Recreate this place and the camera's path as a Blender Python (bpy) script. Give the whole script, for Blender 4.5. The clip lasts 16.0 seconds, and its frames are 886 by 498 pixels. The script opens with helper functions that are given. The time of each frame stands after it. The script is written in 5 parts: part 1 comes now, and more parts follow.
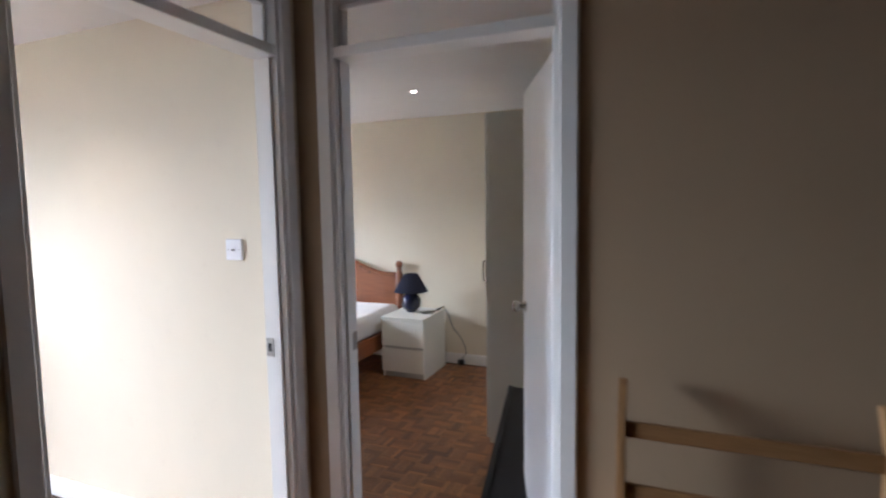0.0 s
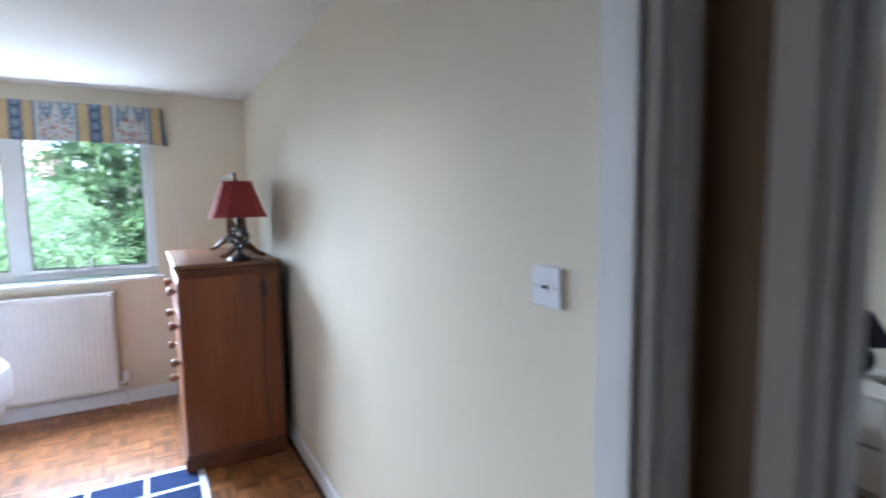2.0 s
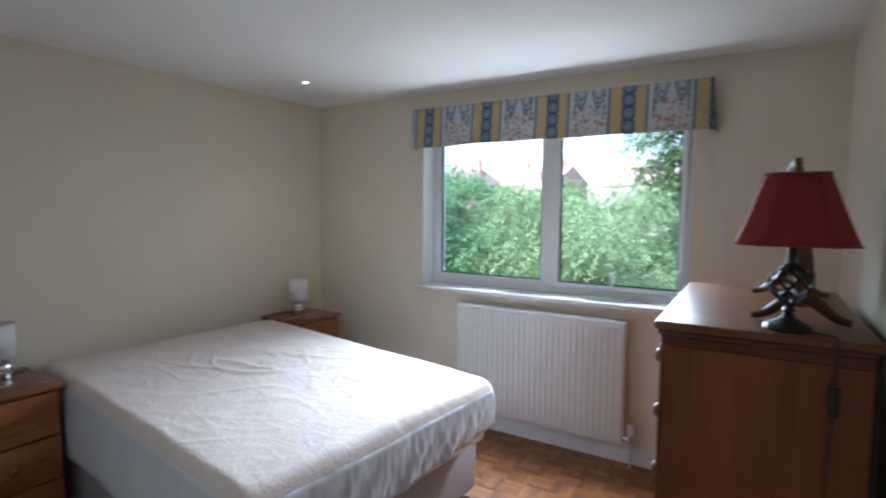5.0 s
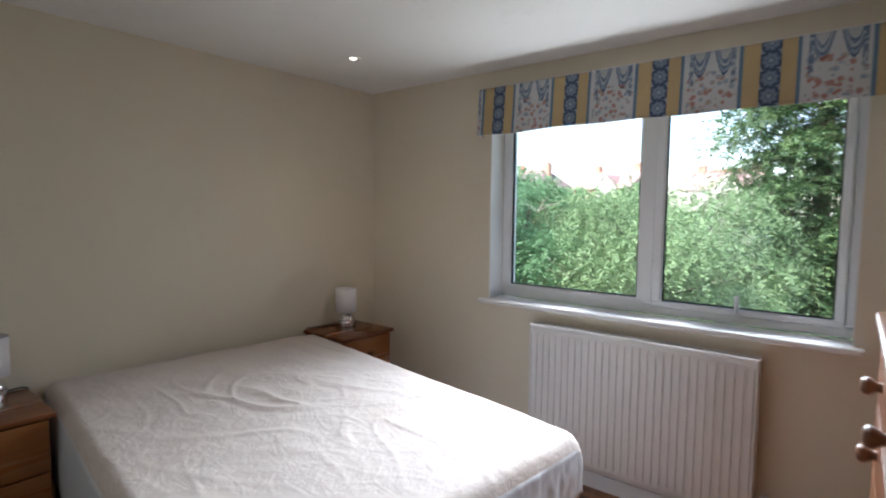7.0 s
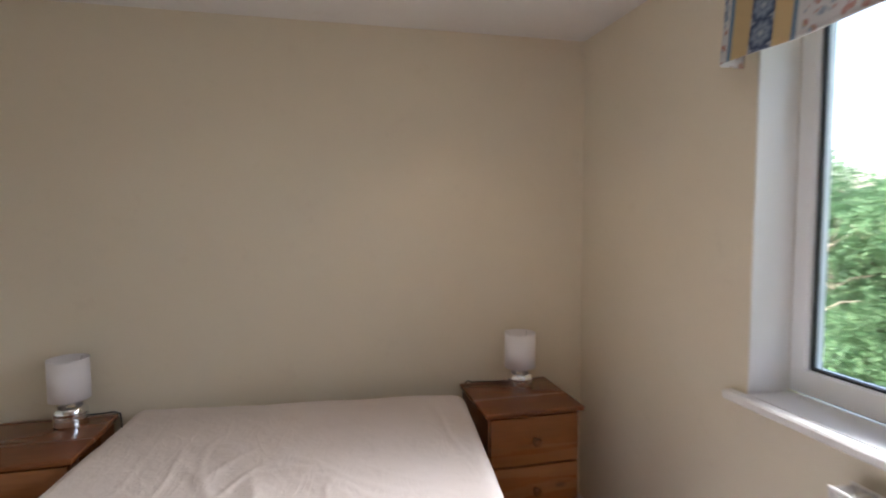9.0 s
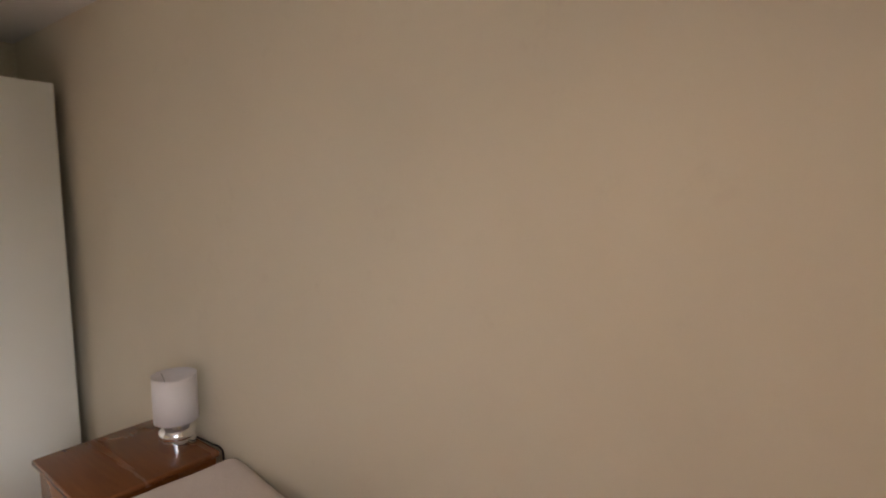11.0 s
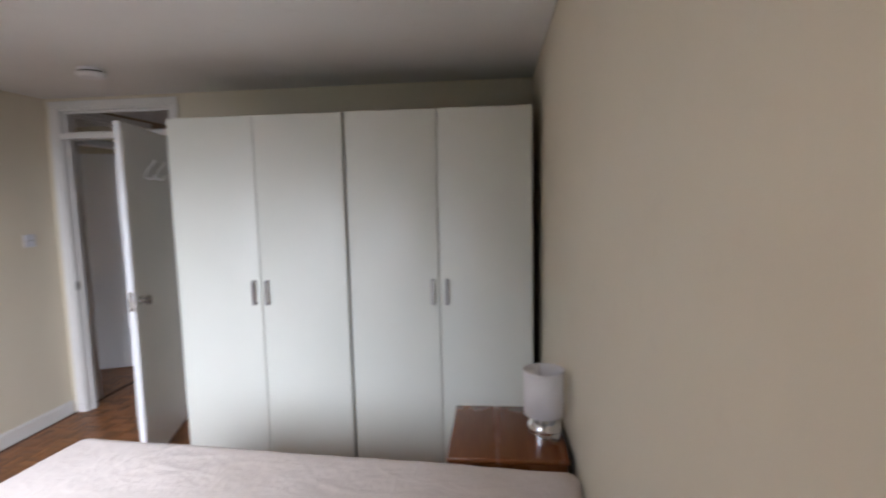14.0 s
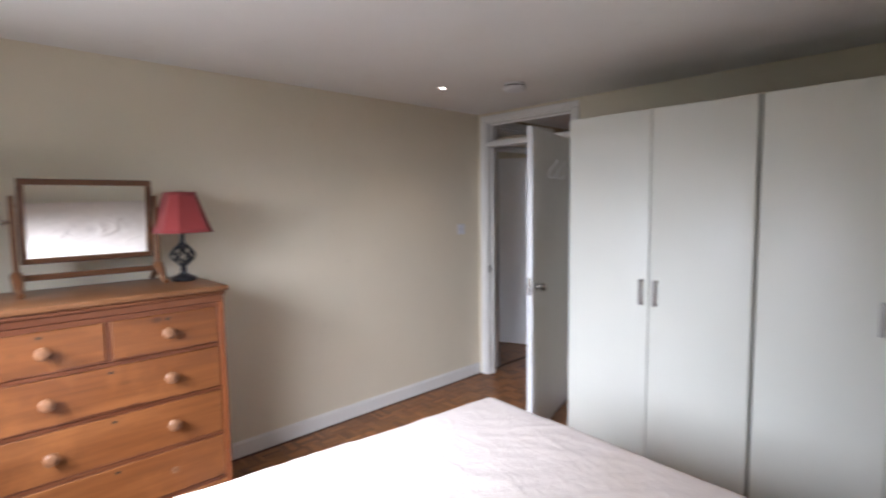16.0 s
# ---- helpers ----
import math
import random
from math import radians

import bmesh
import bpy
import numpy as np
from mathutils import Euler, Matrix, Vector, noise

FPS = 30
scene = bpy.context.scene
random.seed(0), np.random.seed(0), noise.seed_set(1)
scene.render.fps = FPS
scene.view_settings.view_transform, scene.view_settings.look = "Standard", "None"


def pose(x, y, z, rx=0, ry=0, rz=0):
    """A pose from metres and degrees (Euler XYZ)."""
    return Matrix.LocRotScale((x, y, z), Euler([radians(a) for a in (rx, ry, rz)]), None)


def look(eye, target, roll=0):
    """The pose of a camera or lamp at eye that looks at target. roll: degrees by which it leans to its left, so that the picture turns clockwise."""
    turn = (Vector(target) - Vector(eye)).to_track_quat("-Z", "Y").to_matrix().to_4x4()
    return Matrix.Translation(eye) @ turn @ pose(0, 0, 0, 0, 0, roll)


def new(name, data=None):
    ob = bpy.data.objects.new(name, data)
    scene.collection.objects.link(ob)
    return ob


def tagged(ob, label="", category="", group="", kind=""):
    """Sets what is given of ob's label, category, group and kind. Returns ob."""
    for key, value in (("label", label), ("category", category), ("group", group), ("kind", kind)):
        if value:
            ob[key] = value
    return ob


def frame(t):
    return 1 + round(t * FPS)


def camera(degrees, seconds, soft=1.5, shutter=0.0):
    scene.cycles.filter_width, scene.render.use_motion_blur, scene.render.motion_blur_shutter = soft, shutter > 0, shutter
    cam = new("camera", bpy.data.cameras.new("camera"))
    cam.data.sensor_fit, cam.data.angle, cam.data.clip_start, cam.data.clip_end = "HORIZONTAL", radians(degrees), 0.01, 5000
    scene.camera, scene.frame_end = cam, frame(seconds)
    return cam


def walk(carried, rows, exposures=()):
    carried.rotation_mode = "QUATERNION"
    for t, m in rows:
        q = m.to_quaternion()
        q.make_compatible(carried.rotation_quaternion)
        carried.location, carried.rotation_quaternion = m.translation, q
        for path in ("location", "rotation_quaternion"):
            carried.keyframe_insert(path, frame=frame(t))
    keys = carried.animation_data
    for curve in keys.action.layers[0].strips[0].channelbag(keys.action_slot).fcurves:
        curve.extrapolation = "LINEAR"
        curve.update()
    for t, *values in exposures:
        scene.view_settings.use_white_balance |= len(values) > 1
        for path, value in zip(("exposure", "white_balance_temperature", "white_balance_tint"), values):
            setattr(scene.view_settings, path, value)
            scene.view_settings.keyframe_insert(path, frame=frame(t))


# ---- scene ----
cam = camera(81.4, 16.0, soft=2.0, shutter=0.6)
PATH = [
    (0, (-1.613, -1.346, 1.469), (0.23, -0.588, 1.302), -0.9),
    (0.5, (-1.341, -1.203, 1.445), (0.397, -0.227, 1.277), -0.8),
    (1, (-1.08, -1.041, 1.462), (0.445, 0.242, 1.291), -0.7),
    (1.5, (-0.832, -0.824, 1.476), (0.433, 0.714, 1.297), -0.5),
    (2, (-0.708, -0.571, 1.488), (0.278, 1.158, 1.292), -0.8),
    (2.5, (-0.606, -0.31, 1.515), (0.073, 1.561, 1.321), -0.3),
    (3, (-0.48, -0.047, 1.472), (-0.154, 1.92, 1.312), -0.2),
    (3.5, (-0.447, 0.203, 1.487), (-0.462, 2.197, 1.325), 0.2),
    (4, (-0.44, 0.434, 1.513), (-0.799, 2.394, 1.341), 0.1),
    (4.5, (-0.352, 0.687, 1.518), (-1.082, 2.541, 1.347), 0.0),
    (5, (-0.361, 0.773, 1.500), (-1.394, 2.477, 1.337), 0.3),
    (7.5, (-0.780, 1.545, 1.450), (-2.152, 2.993, 1.313), 0.8),
    (8, (-0.875, 1.903, 1.431), (-2.499, 3.064, 1.309), 0.2),
    (8.5, (-1.000, 2.267, 1.456), (-2.825, 3.078, 1.331), 0.1),
    (9, (-1.142, 2.628, 1.484), (-3.084, 3.087, 1.347), -0.4),
    (10.25, (-1.95, 3.22, 1.53), (-3.84, 2.60, 1.33), -0.3),
    (11.5, (-2.817, 3.418, 1.581), (-4.155, 1.954, 1.331), 0.0),
    (12, (-2.968, 3.369, 1.554), (-4.060, 1.712, 1.304), -1.0),
    (12.5, (-3.039, 3.400, 1.572), (-3.855, 1.590, 1.333), -0.6),
    (13, (-3.100, 3.459, 1.585), (-3.593, 1.535, 1.349), -1.1),
    (13.5, (-3.122, 3.453, 1.582), (-3.272, 1.471, 1.354), -1.1),
    (14, (-3.151, 3.42, 1.552), (-2.949, 1.441, 1.343), -1.3),
    (14.5, (-3.129, 3.408, 1.509), (-2.584, 1.491, 1.335), -0.8),
    (15, (-3.114, 3.382, 1.506), (-2.236, 1.593, 1.341), -0.6),
    (15.5, (-3.072, 3.406, 1.534), (-1.911, 1.788, 1.352), -0.8),
    (16, (-3.058, 3.387, 1.523), (-1.622, 2.006, 1.348), -0.8),
]
EXPOSURES = [(0, 4.0, 6050, 16), (1, 3.7, 5950, 15), (1.5, 3.65, 5600, 11), (2, 3.25, 5400, 9), (2.5, 2.6, 5200, 8), (3.5, 2.35, 5450, 9), (5, 2.2, 5800, 11), (7.5, 1.95, 6500, 13), (8, 2.05, 6550, 14),
             (9, 2.4, 7000, 18), (11.5, 2.5, 8000, 24), (12, 2.95, 7100, 19), (12.5, 3.0, 6700, 17), (13, 2.8, 6600, 17), (13.5, 2.6, 6500, 17), (14.5, 2.45, 6500, 19), (16, 2.55, 6500, 19)]
walk(cam, [(t, look(eye, aim, roll)) for t, eye, aim, roll in PATH], EXPOSURES)

# ---------------------------------------------------------------- light
world = bpy.data.worlds.new("overcast_sky")
scene.world = world
world.use_nodes = True
wn = world.node_tree
sky = wn.nodes.new("ShaderNodeTexSky")
sky.sky_type = "NISHITA"
sky.sun_disc = False
sky.sun_elevation = radians(48)
sky.sun_rotation = radians(200)
sky.air_density = 1.0
sky.dust_density = 1.5
sky.ozone_density = 1.0
wn.links.new(sky.outputs["Color"], wn.nodes["Background"].inputs["Color"])
wn.nodes["Background"].inputs["Strength"].default_value = 0.15

sun_data = bpy.data.lights.new("sun", "SUN")
sun_data.energy = 3.0
sun_data.angle = radians(12)
sun_data.color = (1.0, 0.95, 0.88)
sun = new("sun", sun_data)
sun.matrix_world = look((-6, -12, 18), (0, 0, 0))


def window_light(x, y, z0, z1, wide, cols, rows, watts, side, fall, colour=(0.80, 0.91, 1.0)):
    """Daylight entering through a window opening: the sky's falls, the ground's rises."""
    step, run = (z1 - z0) / rows, wide / cols
    for i in range(rows):
        for k in range(cols):
            d = bpy.data.lights.new("window_light", "AREA")
            d.shape = "RECTANGLE"
            d.size, d.size_y = run * 0.98, step * 0.98
            d.energy = watts / rows / cols
            d.spread = radians(92)
            d.color = colour
            o = new("window_light", d)
            z, c = z0 + (i + 0.5) * step, x - wide / 2 + (k + 0.5) * run
            o.matrix_world = look((c, y, z), (c + side, y - 1.0, z - fall))


window_light(-1.535, 3.862, 1.04, 1.86, 1.56, 3, 4, 9.4, 0.20, 0.70)
window_light(-1.535, 3.870, 1.02, 1.50, 1.58, 1, 4, 0.95, 0.0, -1.6, (0.86, 0.95, 1.0))
window_light(1.45, 3.862, 1.03, 1.98, 1.36, 2, 3, 7.5, 0.30, 1.1)

# ---------------------------------------------------------------- plan
W, D, H = 3.40, 3.85, 2.285        # main bedroom: x -W..0, y 0..D
PT = 0.10                          # partition thickness
X2 = 2.80                          # far wall of the second bedroom
# the unseen hall is drawn out southwards so that light is lost in it
HALL_S, HALL_W = -6.50, -3.40
GROUND = -2.9


# ---------------------------------------------------------------- materials
def ramp(nt, fac, stops, interp="LINEAR"):
    n = nt.nodes.new("ShaderNodeValToRGB")
    n.color_ramp.interpolation = interp
    els = n.color_ramp.elements
    while len(els) < len(stops):
        els.new(0.5)
    for e, (p, c) in zip(els, stops):
        e.position = p
        e.color = (*c, 1)
    nt.links.new(fac, n.inputs["Fac"])
    return n.outputs["Color"]


def noise_tex(nt, coord, scale, detail=4.0, rough=0.55, stretch=(1, 1, 1), dist=0.0):
    m = nt.nodes.new("ShaderNodeMapping")
    m.inputs["Scale"].default_value = stretch
    nt.links.new(coord, m.inputs["Vector"])
    n = nt.nodes.new("ShaderNodeTexNoise")
    n.inputs["Scale"].default_value = scale
    n.inputs["Detail"].default_value = detail
    n.inputs["Roughness"].default_value = rough
    n.inputs["Distortion"].default_value = dist
    nt.links.new(m.outputs["Vector"], n.inputs["Vector"])
    return n.outputs["Fac"]


def maths(nt, op, a, b=None, c=None):
    n = nt.nodes.new("ShaderNodeMath")
    n.operation = op
    for i, v in enumerate((a, b, c)):
        if v is None:
            continue
        if isinstance(v, (int, float)):
            n.inputs[i].default_value = v
        else:
            nt.links.new(v, n.inputs[i])
    return n.outputs[0]


def mix(nt, fac, a, b, blend="MIX"):
    n = nt.nodes.new("ShaderNodeMix")
    n.data_type = "RGBA"
    n.blend_type = blend
    for sock, v in ((n.inputs["Factor"], fac), (n.inputs[6], a), (n.inputs[7], b)):
        if isinstance(v, (int, float)):
            sock.default_value = v
        elif isinstance(v, tuple):
            sock.default_value = (*v, 1)
        else:
            nt.links.new(v, sock)
    return n.outputs[2]


def base_mat(name, rough=0.5, metal=0.0, spec=0.5):
    m = bpy.data.materials.new(name)
    m.use_nodes = True
    nt = m.node_tree
    b = nt.nodes["Principled BSDF"]
    b.inputs["Roughness"].default_value = rough
    b.inputs["Metallic"].default_value = metal
    b.inputs["Specular IOR Level"].default_value = spec
    tc = nt.nodes.new("ShaderNodeTexCoord")
    return m, nt, b, tc


def bump(nt, b, height, strength=0.2, distance=0.01):
    n = nt.nodes.new("ShaderNodeBump")
    n.inputs["Strength"].default_value = strength
    n.inputs["Distance"].default_value = distance
    nt.links.new(height, n.inputs["Height"])
    nt.links.new(n.outputs["Normal"], b.inputs["Normal"])


def plain(name, col, rough=0.5, metal=0.0, var=0.06, scale=6.0, grain=120.0, bmp=0.05, spec=0.5):
    """Paint, plastic or metal with soft mottling and a fine surface grain."""
    m, nt, b, tc = base_mat(name, rough, metal, spec)
    o = tc.outputs["Object"]
    f = noise_tex(nt, o, scale, 5)
    lo = tuple(c * (1 - var) for c in col)
    hi = tuple(min(1, c * (1 + var)) for c in col)
    nt.links.new(ramp(nt, f, [(0.3, lo), (0.7, hi)]), b.inputs["Base Color"])
    g = noise_tex(nt, o, grain, 3)
    r = maths(nt, "MULTIPLY_ADD", f, 0.16, rough - 0.08)
    nt.links.new(r, b.inputs["Roughness"])
    bump(nt, b, g, bmp, 0.004)
    return m


def wood(name, dark, mid, light, axis=0, rough=0.42, ring=9.0, knots=True, wear=0.0, island=False):
    """Sawn timber with its grain along one object axis, knots and rubbed patches."""
    m, nt, b, tc = base_mat(name, rough)
    o = tc.outputs["Object"]
    st = [1.0, 1.0, 1.0]
    st[axis] = 0.07
    vec = o
    if island:
        geo = nt.nodes.new("ShaderNodeNewGeometry")
        inf = nt.nodes.new("ShaderNodeObjectInfo")
        shift = nt.nodes.new("ShaderNodeVectorMath")
        shift.operation = "ADD"
        both = maths(nt, "ADD", geo.outputs["Random Per Island"], maths(nt, "MULTIPLY", inf.outputs["Random"], 3.7))
        comb = nt.nodes.new("ShaderNodeCombineXYZ")
        for i, k in enumerate((13.0, 29.0, 7.0)):
            nt.links.new(maths(nt, "MULTIPLY", both, k), comb.inputs[i])
        nt.links.new(o, shift.inputs[0])
        nt.links.new(comb.outputs[0], shift.inputs[1])
        vec = shift.outputs[0]
    g1 = noise_tex(nt, vec, ring, 6, 0.6, tuple(st), 0.6)
    g2 = noise_tex(nt, vec, ring * 14, 4, 0.6, tuple(st))
    f = maths(nt, "ADD", maths(nt, "MULTIPLY", g1, 0.72), maths(nt, "MULTIPLY", g2, 0.28))
    col = ramp(nt, f, [(0.30, dark), (0.5, mid), (0.72, light)])
    if knots:
        v = nt.nodes.new("ShaderNodeTexVoronoi")
        v.inputs["Scale"].default_value = 3.1
        mp = nt.nodes.new("ShaderNodeMapping")
        kst = [1.5, 1.5, 1.5]
        kst[axis] = 0.8
        mp.inputs["Scale"].default_value = kst
        nt.links.new(vec, mp.inputs["Vector"])
        nt.links.new(mp.outputs[0], v.inputs["Vector"])
        k = ramp(nt, v.outputs["Distance"], [(0.03, (1, 1, 1)), (0.075, (0, 0, 0))])
        col = mix(nt, maths(nt, "MULTIPLY", k, 0.75), col, tuple(c * 0.45 for c in dark))
    if wear:
        w = noise_tex(nt, o, 3.3, 5, 0.65)
        wf = ramp(nt, w, [(0.52, (0, 0, 0)), (0.72, (1, 1, 1))])
        col = mix(nt, maths(nt, "MULTIPLY", wf, wear), col, tuple(min(1, c * 1.5) for c in light))
    if island:
        geo2 = nt.nodes.new("ShaderNodeNewGeometry")
        inf2 = nt.nodes.new("ShaderNodeObjectInfo")
        rr = maths(nt, "FRACT", maths(nt, "ADD", geo2.outputs["Random Per Island"], maths(nt, "MULTIPLY", inf2.outputs["Random"], 5.31)))
        tone = ramp(nt, rr, [(0.0, (0.50, 0.46, 0.42)), (0.35, (0.86, 0.84, 0.82)), (0.75, (1.0, 1.0, 1.0)), (1.0, (1.35, 1.32, 1.25))])
        col = mix(nt, 1.0, col, tone, "MULTIPLY")
    nt.links.new(col, b.inputs["Base Color"])
    nt.links.new(maths(nt, "MULTIPLY_ADD", g1, 0.25, rough - 0.12), b.inputs["Roughness"])
    bump(nt, b, f, 0.18, 0.003)
    return m


def wall_paint(name, col):
    """Emulsion on plaster: roller texture, faint patches and scuffs."""
    m, nt, b, tc = base_mat(name, 0.72, 0, 0.3)
    o = tc.outputs["Object"]
    f = noise_tex(nt, o, 1.3, 6, 0.6)
    s = noise_tex(nt, o, 9.0, 5, 0.7)
    c1 = ramp(nt, f, [(0.3, tuple(c * 0.965 for c in col)), (0.7, tuple(min(1, c * 1.02) for c in col))])
    sc = ramp(nt, s, [(0.60, (1, 1, 1)), (0.82, (0.93, 0.92, 0.91))])
    nt.links.new(mix(nt, 1.0, c1, sc, "MULTIPLY"), b.inputs["Base Color"])
    g = noise_tex(nt, o, 240, 3, 0.6)
    bump(nt, b, g, 0.10, 0.003)
    return m


CREAM = wall_paint("cream_wall_paint", (0.755, 0.68, 0.548))
# the hall's dim, warm light is put into this darker tan
HALLP_DIM = wall_paint("shade_darkened_hall_paint", (0.40, 0.285, 0.18))
CEIL = wall_paint("white_ceiling_paint", (0.80, 0.785, 0.765))
GLOSS = plain("white_gloss_paint", (0.80, 0.785, 0.765), 0.32, var=0.03, scale=3)
DOORW = plain("white_door_paint", (0.80, 0.80, 0.81), 0.38, var=0.025, scale=2.5)
UPVC = plain("white_upvc", (0.84, 0.85, 0.86), 0.30, var=0.02)
SEAL = plain("black_rubber_seal", (0.02, 0.02, 0.02), 0.6)
RADW = plain("white_radiator_enamel", (0.71, 0.685, 0.66), 0.35, var=0.03)
FOIL = plain("white_foil_front", (0.76, 0.76, 0.70), 0.40, var=0.02, scale=2)
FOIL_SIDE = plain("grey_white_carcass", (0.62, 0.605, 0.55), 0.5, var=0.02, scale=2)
STEEL = plain("brushed_steel", (0.42, 0.41, 0.40), 0.32, 1.0, var=0.1, grain=300)
CHROME = plain("polished_chrome", (0.86, 0.86, 0.87), 0.07, 1.0, var=0.02, bmp=0.0)
NICKEL = plain("satin_nickel", (0.36, 0.33, 0.30), 0.28, 1.0, var=0.1)
DARK = plain("dark_slot", (0.012, 0.011, 0.010), 0.7)
BLACK = plain("black_plastic", (0.018, 0.018, 0.02), 0.4)
IRON = plain("black_iron", (0.016, 0.016, 0.018), 0.30, 0.3, var=0.25, scale=30)
PLASTIC = plain("white_plastic", (0.78, 0.78, 0.80), 0.35, var=0.02)
PLATE = plain("switch_plate_plastic", (0.74, 0.74, 0.78), 0.35, var=0.02)
NAVY = plain("navy_ceramic", (0.012, 0.014, 0.05), 0.12, var=0.2)
NAVY_CLOTH = plain("navy_pleated_cloth", (0.014, 0.017, 0.045), 0.85, var=0.2, grain=400, bmp=0.3)
MDF = plain("white_drawer_foil", (0.78, 0.76, 0.70), 0.42, var=0.02, scale=3)
PLINTH = plain("grey_plinth", (0.45, 0.43, 0.40), 0.5)
COPPER = plain("painted_pipe", (0.7, 0.69, 0.66), 0.4)

PARQUET = wood("oiled_mosaic_parquet", (0.125, 0.045, 0.014), (0.245, 0.096, 0.031), (0.375, 0.165, 0.060), 0, 0.34, 14, False, island=True)
PARQUET_Y = wood("oiled_mosaic_parquet_cross", (0.125, 0.045, 0.014), (0.245, 0.096, 0.031), (0.375, 0.165, 0.060), 1, 0.34, 14, False, island=True)
JOINT = plain("dark_floor_joint", (0.05, 0.022, 0.010), 0.8)
PINE_H = wood("honey_pine_along_y", (0.070, 0.018, 0.005), (0.175, 0.056, 0.015), (0.290, 0.110, 0.034), 1, 0.40, 3, True, 0.32)
PINE_Z = wood("red_pine_upright", (0.125, 0.033, 0.010), (0.205, 0.058, 0.017), (0.285, 0.090, 0.027), 2, 0.36, 6, True, 0.05)
PINE_TOP = wood("worn_pine_top", (0.10, 0.036, 0.013), (0.155, 0.062, 0.024), (0.215, 0.098, 0.043), 1, 0.34, 7, True, 0.45)
PINE_DARK = wood("brown_pine_moulding", (0.062, 0.016, 0.006), (0.115, 0.033, 0.012), (0.180, 0.060, 0.022), 1, 0.4, 8, False)
PINE_KNOB = wood("pine_knob", (0.12, 0.050, 0.022), (0.19, 0.085, 0.042), (0.28, 0.14, 0.075), 0, 0.35, 20, False)
ORANGE_H = wood("lacquered_pine_front", (0.20, 0.066, 0.018), (0.29, 0.105, 0.030), (0.37, 0.150, 0.048), 1, 0.27, 6, True)
ORANGE_T = wood("lacquered_pine_top", (0.13, 0.038, 0.011), (0.185, 0.058, 0.018), (0.245, 0.086, 0.029), 1, 0.26, 6, True)
ORANGE_Z = wood("lacquered_pine_side", (0.17, 0.055, 0.016), (0.25, 0.086, 0.025), (0.31, 0.12, 0.038), 2, 0.28, 6, True)
ORANGE_KNOB = wood("lacquered_pine_knob", (0.13, 0.043, 0.014), (0.19, 0.066, 0.021), (0.25, 0.095, 0.034), 0, 0.25, 20, False)
MAHOG = wood("mirror_frame_wood", (0.062, 0.024, 0.011), (0.105, 0.042, 0.018), (0.165, 0.070, 0.031), 1, 0.33, 12, False)
MAHOG_Z = wood("mirror_post_wood", (0.085, 0.030, 0.012), (0.13, 0.050, 0.019), (0.20, 0.080, 0.032), 2, 0.33, 12, False)
RACKWOOD = wood("pale_rack_wood", (0.26, 0.13, 0.05), (0.36, 0.19, 0.08), (0.45, 0.26, 0.12), 2, 0.4, 12, False)
RACKRAIL = wood("pale_rail_wood", (0.22, 0.105, 0.04), (0.31, 0.16, 0.065), (0.39, 0.22, 0.10), 1, 0.4, 12, False)
BEDPINE = wood("red_bed_pine", (0.13, 0.036, 0.012), (0.20, 0.060, 0.020), (0.29, 0.10, 0.034), 1, 0.38, 7, True)
BEDPINE_X = wood("red_bed_pine_rail", (0.13, 0.036, 0.012), (0.20, 0.060, 0.020), (0.29, 0.10, 0.034), 0, 0.38, 7, True)


def cloth(name, col, weave=900, fold=0.0, var=0.05, stain=None, quilt=0.0):
    m, nt, b, tc = base_mat(name, 0.92, 0, 0.15)
    b.inputs["Sheen Weight"].default_value = 0.15
    o = tc.outputs["Object"]
    f = noise_tex(nt, o, 3.2, 6, 0.6)
    c = ramp(nt, f, [(0.3, tuple(v * (1 - var) for v in col)), (0.7, tuple(min(1, v * (1 + var)) for v in col))])
    if stain:
        s = noise_tex(nt, o, 1.7, 5, 0.6)
        sf = ramp(nt, s, [(0.52, (0, 0, 0)), (0.75, (1, 1, 1))])
        c = mix(nt, maths(nt, "MULTIPLY", sf, 0.55), c, stain)
    nt.links.new(c, b.inputs["Base Color"])
    h = maths(nt, "MULTIPLY", noise_tex(nt, o, weave, 2), 0.25)
    if quilt:
        sep = nt.nodes.new("ShaderNodeSeparateXYZ")
        nt.links.new(o, sep.inputs[0])
        for sgn in (1, -1):
            d = maths(nt, "MULTIPLY_ADD", sep.outputs[1], float(sgn), sep.outputs[0])
            d = maths(nt, "ADD", d, maths(nt, "MULTIPLY", noise_tex(nt, o, 5, 3), 0.035))
            w = maths(nt, "ABSOLUTE", maths(nt, "SINE", maths(nt, "MULTIPLY", d, math.pi / quilt)))
            h = maths(nt, "ADD", h, maths(nt, "MULTIPLY", maths(nt, "POWER", w, 0.5), 0.5))
        for sc, st, k in ((11, (0.5, 1, 1), 2.6), (19, (1, 0.55, 1), 1.7), (38, (1, 1, 1), 0.8)):
            n = noise_tex(nt, o, sc, 3, 0.55, st, 0.9)
            crease = maths(nt, "POWER", maths(nt, "SUBTRACT", 1.0, maths(nt, "ABSOLUTE", maths(nt, "MULTIPLY_ADD", n, 2.0, -1.0))), 5.0)
            h = maths(nt, "ADD", h, maths(nt, "MULTIPLY", crease, k))
        bump(nt, b, h, 0.13, 0.006)
    else:
        h = maths(nt, "ADD", h, maths(nt, "MULTIPLY", noise_tex(nt, o, 16, 4, 0.6), 0.8))
        bump(nt, b, h, 0.22, 0.006)
    return m


